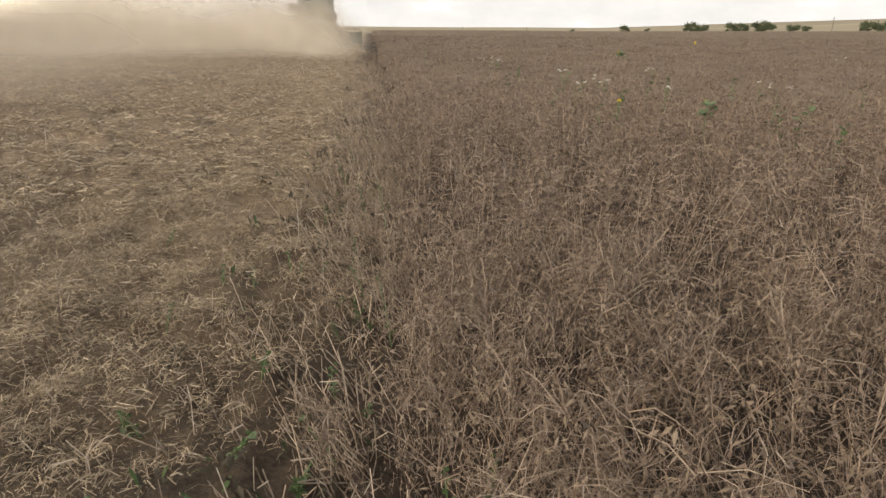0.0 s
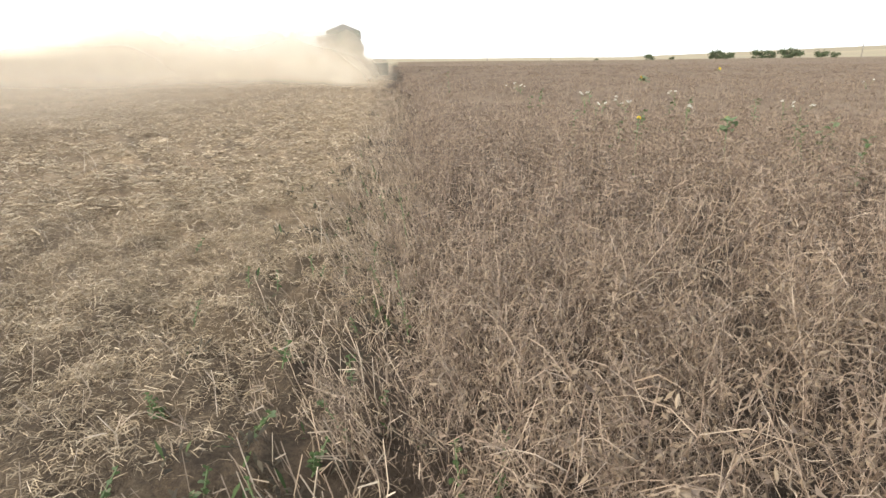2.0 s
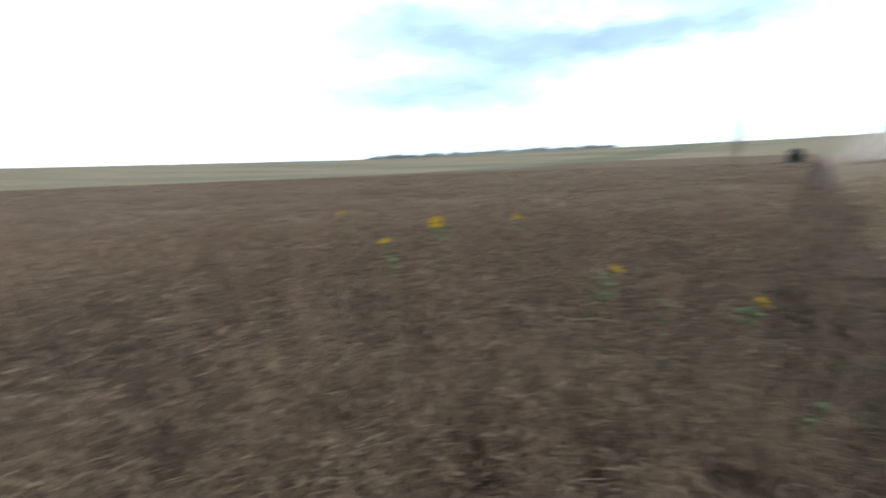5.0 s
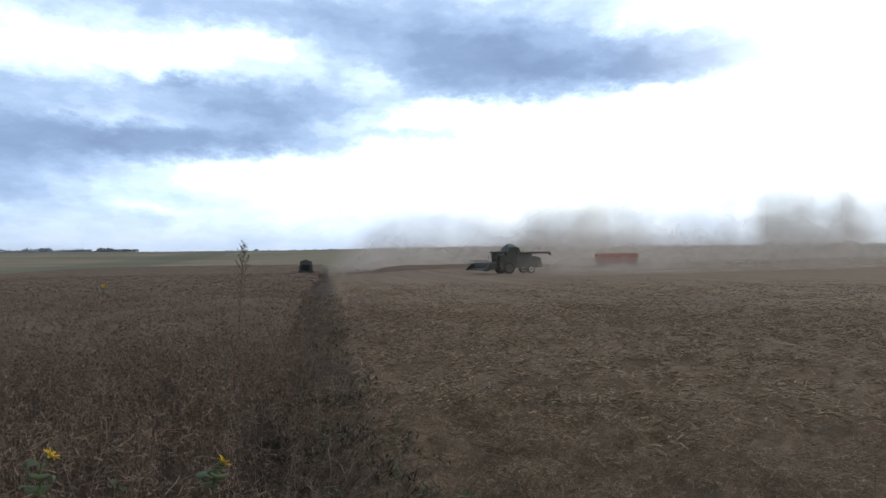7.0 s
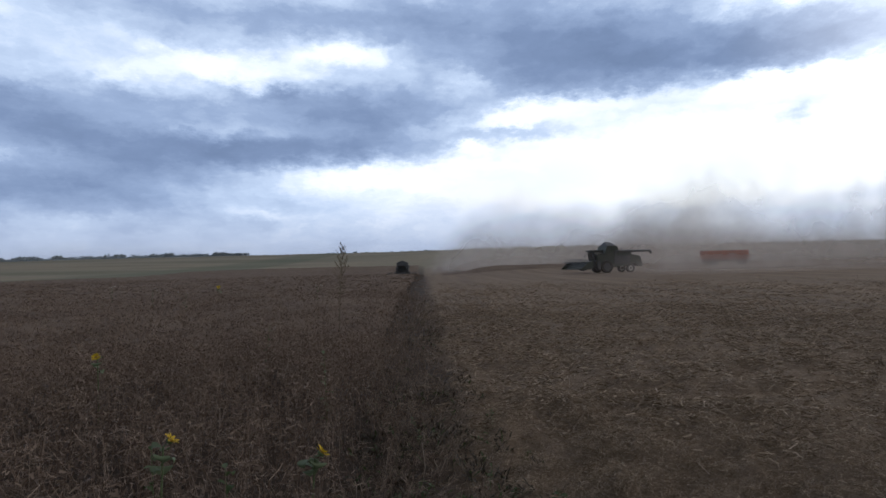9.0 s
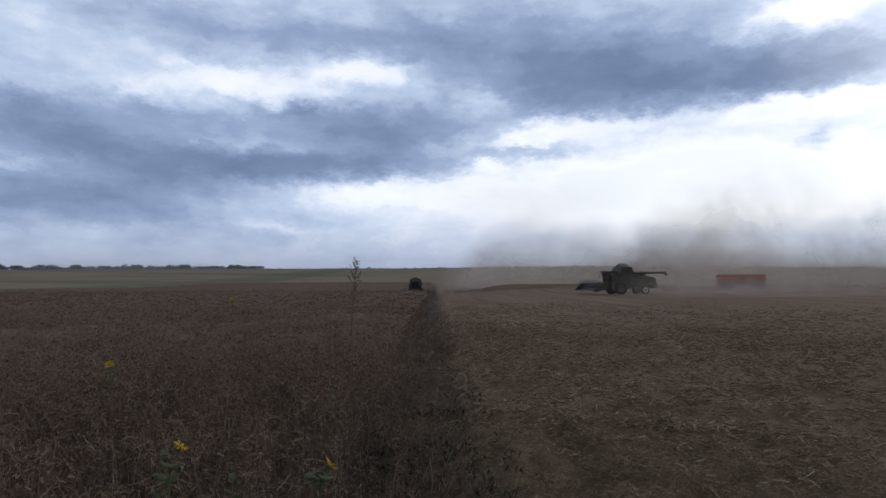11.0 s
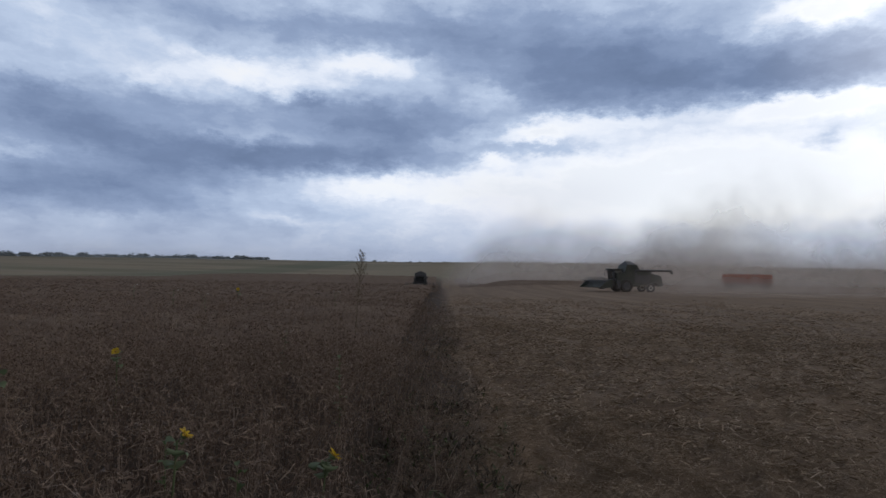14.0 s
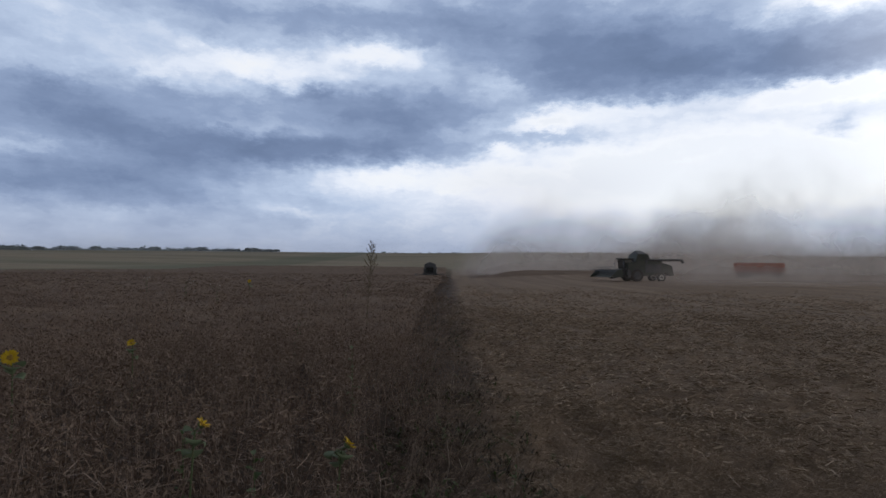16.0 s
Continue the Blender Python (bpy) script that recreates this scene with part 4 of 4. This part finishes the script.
# ---- machines ----
def box(bm, x0, x1, y0, y1, z0, z1, bevel=0.04):
    made = bmesh.ops.create_cube(bm, size=1.0, matrix=Matrix.Translation(((x0 + x1) / 2, (y0 + y1) / 2, (z0 + z1) / 2)) @ Matrix.Diagonal((x1 - x0, y1 - y0, z1 - z0, 1)))
    if bevel:
        edges = {e for v in made["verts"] for e in v.link_edges}
        bmesh.ops.bevel(bm, geom=list(edges), offset=bevel, segments=2, affect="EDGES")


def boxed(*args, **kw):
    bm = bmesh.new()
    box(bm, *args, **kw)
    return bm


def profile(points, y0, y1, bevel=0.05):
    """A side outline in x, z drawn out across y."""
    bm = bmesh.new()
    a = [bm.verts.new((x, y0, z)) for x, z in points]
    b = [bm.verts.new((x, y1, z)) for x, z in points]
    bm.faces.new(a)
    bm.faces.new(list(reversed(b)))
    n = len(points)
    for i in range(n):
        bm.faces.new((a[i], b[i], b[(i + 1) % n], a[(i + 1) % n]))
    bmesh.ops.recalc_face_normals(bm, faces=bm.faces)
    if bevel:
        bmesh.ops.bevel(bm, geom=list(bm.edges), offset=bevel, segments=2, affect="EDGES")
    return bm


def hipped(x0, x1, y0, y1, z0, z1, inset):
    """A hipped cover: sloping sides up to a ridge along x."""
    bm = bmesh.new()
    a = [bm.verts.new(p) for p in ((x0, y0, z0), (x1, y0, z0), (x1, y1, z0), (x0, y1, z0))]
    ym = (y0 + y1) / 2
    p, q = bm.verts.new((x0 + inset, ym, z1)), bm.verts.new((x1 - inset * 0.5, ym, z1))
    for face in ((a[0], a[3], a[2], a[1]), (a[0], a[1], q, p), (a[2], a[3], p, q), (a[1], a[2], q), (a[3], a[0], p)):
        bm.faces.new(face)
    bmesh.ops.recalc_face_normals(bm, faces=bm.faces)
    bmesh.ops.bevel(bm, geom=list(bm.edges), offset=0.03, segments=1, affect="EDGES")
    return bm


def rod(p0, p1, radius, sides=10):
    bm = bmesh.new()
    p0, p1 = Vector(p0), Vector(p1)
    d = p1 - p0
    m = Matrix.Translation((p0 + p1) / 2) @ d.to_track_quat("Z", "Y").to_matrix().to_4x4()
    bmesh.ops.create_cone(bm, cap_ends=True, segments=sides, radius1=radius, radius2=radius, depth=d.length, matrix=m)
    return bm


def tyre_mesh(radius, wide):
    """A lugged tractor tyre lying round the y axis."""
    bm = bmesh.new()
    n, sect = 36, [(-0.5, 0.62), (-0.5, 0.86), (-0.4, 0.97), (0.4, 0.97), (0.5, 0.86), (0.5, 0.62)]
    rings = []
    for i in range(n):
        a = i / n * 2 * math.pi
        rings.append([bm.verts.new((math.cos(a) * radius * k * (1.03 if i % 2 and k > 0.9 else 1), w * wide, math.sin(a) * radius * k * (1.03 if i % 2 and k > 0.9 else 1))) for w, k in sect])
    for i in range(n):
        p, q = rings[i], rings[(i + 1) % n]
        for j in range(len(sect)):
            k = (j + 1) % len(sect)
            bm.faces.new((p[j], p[k], q[k], q[j]))
    bmesh.ops.recalc_face_normals(bm, faces=bm.faces)
    return bm


def wheel(parent, x, y, radius, wide, rim_mat):
    t = part("wheel", tyre_mesh(radius, wide), RUBBER, parent, "lugged rubber tyre", at=pose(x, y, radius))
    part("rim", rod((0, -wide * 0.36, 0), (0, wide * 0.36, 0), radius * 0.63, 24), rim_mat, t, "pale steel rim")
    part("hub", rod((0, -wide * 0.5, 0), (0, wide * 0.5, 0), radius * 0.2, 12), GREYPAINT, t)
    return t


def combine(m, paint, auger_out, label):
    """A combine harvester facing +x, the front of its cab at x = 0."""
    ob = new("combine_harvester")
    tagged(ob, label, "combine harvester", "combines in the field")
    ob.matrix_basis = m
    part("body", profile([(-0.3, 1.0), (-0.25, 2.55), (-3.6, 2.75), (-5.2, 2.55), (-6.4, 2.3), (-6.5, 1.5), (-5.6, 1.25), (-4.4, 0.95), (-2.6, 0.75)], -1.45, 1.45), paint, ob)
    part("straw_hood", profile([(-5.9, 2.35), (-6.75, 2.2), (-7.05, 0.85), (-6.5, 0.8), (-5.9, 1.3)], -1.2, 1.2), paint, ob)
    cab = part("cab", profile([(0.0, 1.55), (0.16, 3.0), (-1.25, 3.0), (-1.3, 1.55)], -0.95, 0.95), GREYPAINT, ob, "glazed driver cab")
    part("windscreen", profile([(0.03, 1.75), (0.18, 2.9), (0.21, 2.9), (0.06, 1.75)], -0.85, 0.85, 0.0), GLASS, cab)
    for side in (-1, 1):
        part("side_window", boxed(-1.0, -0.05, side * 0.97 - 0.012, side * 0.97 + 0.012, 1.85, 2.85, bevel=0.0), GLASS, cab)
        part("mirror", boxed(0.32, 0.38, side * 1.35 - 0.12, side * 1.35 + 0.12, 2.2, 2.65, bevel=0.02), GREYPAINT, cab)
    part("cab_roof", boxed(-1.35, 0.42, -1.05, 1.05, 3.0, 3.16, bevel=0.06), paint, cab)
    tank = part("grain_tank", profile([(-1.35, 2.6), (-1.72, 3.72), (-3.15, 3.72), (-3.7, 2.7)], -1.35, 1.35, 0.03), paint, ob, "hump-backed grain tank")
    part("tank_cover", hipped(-3.05, -1.8, -1.3, 1.3, 3.72, 4.25, 0.24), GREYPAINT, tank, "peaked grain tank cover")
    part("engine_deck", boxed(-5.4, -3.6, -1.1, 1.1, 2.5, 2.95, bevel=0.1), paint, ob)
    part("exhaust", rod((-4.2, 0.8, 2.9), (-4.2, 0.8, 3.45), 0.07), GREYPAINT, ob)
    for side in (-1, 1):
        part("side_panel", boxed(-5.0, -2.7, side * 1.47 - 0.03, side * 1.47 + 0.03, 1.25, 2.35, bevel=0.02), GREYPAINT, ob)
        wheel(ob, -1.5, side * 1.45, 0.86, 0.6, GREYPAINT)
        wheel(ob, -5.1, side * 1.25, 0.6, 0.42, RIM)
    part("front_axle", rod((-1.5, -1.4, 0.86), (-1.5, 1.4, 0.86), 0.16), GREYPAINT, ob)
    part("rear_axle", rod((-5.1, -1.2, 0.6), (-5.1, 1.2, 0.6), 0.1), GREYPAINT, ob)
    part("ladder", profile([(-0.2, 0.6), (-0.15, 1.6), (-0.6, 1.6), (-0.65, 0.6)], 1.5, 1.58, 0.0), GREYPAINT, ob)
    auger = part("unloading_auger", rod((-2.9, 1.3, 2.95), (-8.1, 1.35, 2.98), 0.15, 14), GREYPAINT, ob, "long unloading auger folded back")
    part("auger_spout", rod((-8.0, 1.35, 3.02), (-8.3, 1.35, 2.62), 0.19, 12), GREYPAINT, auger)
    part("auger_elbow", rod((-2.9, 1.3, 2.2), (-2.9, 1.3, 3.05), 0.2, 12), GREYPAINT, auger)
    part("feeder_house", profile([(-0.4, 1.5), (-0.4, 0.9), (1.5, 0.35), (1.6, 0.9)], -0.65, 0.65), GREYPAINT, ob)
    head = part("header", profile([(1.5, 0.2), (1.45, 1.15), (1.6, 1.2), (1.85, 0.5), (2.7, 0.18), (2.7, 0.1)], -3.4, 3.4, 0.02), paint, ob, "wide cutting header", at=pose(0, 0, 0.45 if auger_out else 0.0))
    for side in (-1, 1):
        part("divider", profile([(1.4, 0.15), (1.4, 1.25), (2.2, 1.0), (3.1, 0.2), (3.1, 0.12)], side * 3.45 - 0.05, side * 3.45 + 0.05, 0.0), paint, head)
    part("reel_shaft", rod((2.35, -3.35, 1.0), (2.35, 3.35, 1.0), 0.06), GREYPAINT, head)
    for i in range(6):
        a = i * math.pi / 3 + 0.3
        part("reel_bat", rod((2.35 + 0.5 * math.cos(a), -3.3, 1.0 + 0.5 * math.sin(a)), (2.35 + 0.5 * math.cos(a), 3.3, 1.0 + 0.5 * math.sin(a)), 0.03, 6), GREYPAINT, head)
    for yy in (-3.3, -1.1, 1.1, 3.3):
        for i in range(3):
            a = i * math.pi / 3 + 0.3
            c, s = 0.5 * math.cos(a), 0.5 * math.sin(a)
            part("reel_spoke", rod((2.35 - c, yy, 1.0 - s), (2.35 + c, yy, 1.0 + s), 0.02, 6), GREYPAINT, head)
    return ob


combine(pose(-4.05, 55.0, h1(-4, 52) - 0.03, 0, 0, 90), GREENPAINT, False, "green combine harvester seen from behind in its own dust")
combine(pose(-23.5, -82.6, h1(-23, -84) - 0.03, 0, 0, 9), GREENPAINT, True, "dark dusty combine harvester with its auger folded back")
combine(pose(4.7, -140.0, h1(4.7, -142) - 0.03, 0, 0, 90), GREYPAINT, False, "dark combine harvester cutting along the crop edge")


def grain_trailer(m):
    ob = new("grain_trailer")
    tagged(ob, "faded red grain trailer standing in the dust", "trailer")
    ob.matrix_basis = m
    bed = part("load_box", boxed(-4.6, 4.4, -1.25, 1.25, 1.15, 3.0, bevel=0.12), REDPAINT, ob, "faded red load box with ribbed sides")
    for side in (-1, 1):
        for i in range(8):
            x = -4.3 + i * 1.2
            part("rib", boxed(x - 0.05, x + 0.05, side * 1.25 - 0.05, side * 1.25 + 0.05, 1.2, 2.9, bevel=0.0), REDPAINT, bed)
    part("frame", boxed(-4.5, 4.3, -0.45, 0.45, 0.8, 1.12, bevel=0.03), GREYPAINT, ob)
    part("drawbar", rod((4.2, 0, 0.85), (5.6, 0, 0.6), 0.09), GREYPAINT, ob)
    for x in (-3.4, -2.2, 3.2):
        for side in (-1, 1):
            wheel(ob, x, side * 1.0, 0.52, 0.32, GREYPAINT)
    return ob


grain_trailer(pose(-63.5, -124.0, h1(-63, -124) - 0.03, 0, 0, 168))

# ---- trees and posts on the far fields ----
def tree_meshes(r, tall, wide, leaves, size, foliage):
    """Trunk with limbs, and a crown of leaf clumps with gaps."""
    pieces = [(*tube([(0, 0, -0.3), (0.05 * tall * r.normal(), 0, tall * 0.4), (0, 0, tall * 0.8)], [tall * 0.035, tall * 0.025, tall * 0.008], 6), 0)]
    ends = []
    for i in range(9):
        a, t = i * 2.4 + r.normal(0, 0.3), r.uniform(0.2, 0.6)
        e = np.array([math.cos(a) * wide * r.uniform(0.25, 0.48), math.sin(a) * wide * r.uniform(0.25, 0.48), tall * r.uniform(0.08, 0.85)])
        pieces.append((*tube([(0, 0, tall * t), e * (0.5, 0.5, 0.75), e], [tall * 0.014, tall * 0.009, tall * 0.003], 4), 0))
        ends.append(e)
    v, f, m = join(pieces)
    trunk = mesh_of("trunk", v, f, [BARK])
    pieces = []
    for i in range(leaves):
        c = ends[int(r.integers(0, len(ends)))] + r.normal(0, 1, 3) * (wide * 0.13, wide * 0.13, tall * 0.11)
        c[2] = max(c[2], tall * r.uniform(0.02, 0.15))
        d, s = unit(r) * size, unit(r)
        pieces.append((*ribbon([c, c + d * 0.5 + s * size * 0.1, c + d], np.array([size * 0.3, size * 0.8, size * 0.15]), s), 0))
    v, f, m = join(pieces)
    return trunk, mesh_of("crown", v, f, [foliage])


r = np.random.default_rng(53)
KINDS = [tree_meshes(r, 7.0, 9.0, 420, 1.5, HAZYLEAF) for _ in range(4)]
SHRUBS = [tree_meshes(r, 3.8, 5.2, 850, 0.55, TREELEAF) for _ in range(3)]


def tree(bearing, dist, kind, scale, label, category="tree", group="trees on the skyline"):
    a = radians(bearing)
    x, y = math.sin(a) * dist, math.cos(a) * dist
    ob = new(category)
    tagged(ob, label, category, group)
    wide = 1.0 if category == "shrub" else r.uniform(1.0, 1.5)
    ob.matrix_basis = pose(x, y, h1(x, y) - (0.2 if category == "shrub" else 1.9) * scale, 0, 0, r.uniform(0, 360)) @ Matrix.Diagonal((scale * wide, scale * wide, scale * (r.uniform(1.0, 1.2) if category == "shrub" else r.uniform(0.75, 1.0)), 1))
    part("trunk", kind[0], None, ob)
    part("crown", kind[1], None, ob)
    return ob


for bearing, scale in ((22.6, 0.75), (27.9, 1.05), (28.8, 0.95), (31.0, 0.9), (31.9, 0.95), (33.1, 1.05), (33.8, 0.9), (35.5, 0.9), (36.4, 0.6), (40.3, 0.9), (41.1, 1.0), (42.4, 1.25), (43.2, 1.0), (45.0, 1.3), (46.8, 1.2), (49, 1.1), (53, 1.0), (58, 1.2), (24.5, 0.4), (18.2, 0.35)):
    tree(bearing, 318 + 14 * math.sin(bearing * 3), SHRUBS[int(r.integers(0, 3))], scale, "dark green rounded shrub at the field's far edge", "shrub", "shrubs along the field edge")
for i in range(62):
    b = 141.5 + i * 0.36 + r.uniform(-0.13, 0.13)
    if (i * 7) % 11 in (3, 8):
        continue
    tree(b, 890 + r.uniform(-15, 15), KINDS[int(r.integers(0, 4))], r.uniform(0.9, 1.4), "far-off dark tree on the skyline")
for i in range(34):
    b = 160.5 + i * 0.62 + r.uniform(-0.25, 0.25)
    tree(b, 900 + r.uniform(-10, 10), KINDS[int(r.integers(0, 4))], r.uniform(0.35, 0.6), "low far-off tree on the skyline")


def post(bearing, dist, tall):
    a = radians(bearing)
    x, y = math.sin(a) * dist, math.cos(a) * dist
    ob = new("post", None)
    tagged(ob, "thin weathered post at the field edge", "post", "posts along the field edge")
    ob.matrix_basis = pose(x, y, h1(x, y) - 0.1)
    part("shaft", rod((0, 0, 0), (0, 0, tall), 0.16, 8), POST, ob)


for b, t in ((38.1, 6.0), (8.5, 2.4), (14.2, 2.2)):
    post(b, 312, t)


# ---- dust in the air ----
def dust(name, label, material, layers, bow, outline=((-1000, 1), (1000, 1))):
    """A drifting bank of dust: thin curved layers one behind another. Each layer: x from, x to, y, bottom, top; outline: share of the height by x."""
    v, f, uv, n = [], [], [], 0
    nu, nv = 30, 10
    for x0, x1, y, z0, z1 in layers:
        for i in range(nu + 1):
            for j in range(nv + 1):
                a, b = i / nu, j / nv
                v.append((x0 + (x1 - x0) * a, y + bow * math.sin(a * 5.3 + y), z0 + (z1 - z0) * b * (0.3 + 0.7 * min(1.0, a / 0.3) if z1 > 12 else float(np.interp(x0 + (x1 - x0) * a, *zip(*outline))))))
                uv.append((a, b))
        for i in range(nu):
            for j in range(nv):
                p = n + i * (nv + 1) + j
                f += [(p, p + nv + 1, p + nv + 2), (p, p + nv + 2, p + 1)]
        n = len(v)
    me = mesh_of(name, v, f, [material], None, False)
    lay = me.uv_layers.new(name="UVMap")
    uvs = np.asarray(uv, np.float32)[np.asarray(f).ravel()]
    lay.data.foreach_set("uv", uvs.ravel())
    return tagged(new(name, me), label, "dust", kind="stuff")


WARM = dust_material("warm_dust", (0.66, 0.57, 0.455), 0.95, 0.12, 0.8, 1.0, 0.06, 0.06, 0.85, 0.5, 0.16)
# the low dust again, in a darker colour for the shade the cloud throws on itself
SHADED = dust_material("self_shaded_dust", (0.50, 0.43, 0.35), 0.95, 0.1, 0.9, 1.0, 0.06, 0.26, 0.9, 0.5, 0.3)
HUMP = ((-60, 0.4), (-30, 0.42), (-21, 0.55), (-15, 0.95), (-8, 1.0), (-4.6, 0.95), (-2.6, 0.68), (-0.8, 0.36), (2, 0.2))
dust("dust_cloud", "pale tan dust hanging behind the harvester over the stubble", WARM,
     [(-55, 0.3, 31, 0.02, 5.2), (-60, 0.7, 38, 0.0, 6.2), (-60, 0.9, 44, 0.0, 8.2)], 0.4, HUMP)
dust("ground_dust", "low dust over the stubble, coloured grey-brown for its own shade", SHADED,
     [(-40, -1.6, 12.5, 0.0, 2.3), (-44, 0.0, 17, 0.0, 2.9), (-46, 0.6, 23, 0.0, 3.6)], 0.4)
dust("dust_column", "tan dust rising beside the harvester", WARM, [(-40, -4.8, 62, 0.0, 8.0)], 0.4, ((-40, 0.4), (-24, 0.7), (-12, 1.0), (0, 1.0)))
GREYD = dust_material("grey_dust", (0.74, 0.70, 0.655), 0.85, 0.045, 0.8, 1.0, 0.2, 0.3, 0.85)
dust("dust_plume", "tall grey dust plumes drifting over the far stubble", GREYD,
     [(2, -74, -165, -1, 29), (0, -64, -160, -1, 24), (-48, -124, -172, -1, 46), (-96, -230, -180, -1, 50)], 3.0)
THIN = dust_material("thin_dust", (0.78, 0.74, 0.70), 0.6, 0.045, 0.82, 1.0, 0.10, 0.03, 0.85)
dust("dust_veil", "thin pale dust veiling the far fields", THIN, [(2, -220, -185, -1, 30)], 3.0)
LOWD = dust_material("low_dust", (0.62, 0.56, 0.51), 0.75, 0.07, 0.8, 1.0, 0.12, 0.03, 0.85, 0.5, 0.25)
dust("dust_haze", "brownish low dust haze around the machines", LOWD, [(2.5, -150, -146, -1.0, 13), (-24, -150, -133, -0.6, 11), (-14, -100, -62, -0.1, 4.6)], 2.0)
# no dust here: an added see-through sheet, tinted to lighten the skyline like haze
HAZE = dust_material("far_haze_sheet", (0.55, 0.62, 0.72), 0.42, 0.01, 0.9, 1.0, 0.05, 0.35, 0.8, 0.5, 0.1)
dust("far_haze_sheet", "added bluish sheet standing for haze before the distant skyline", HAZE, [(900, -60, -620, -4, 40)], 3.0)
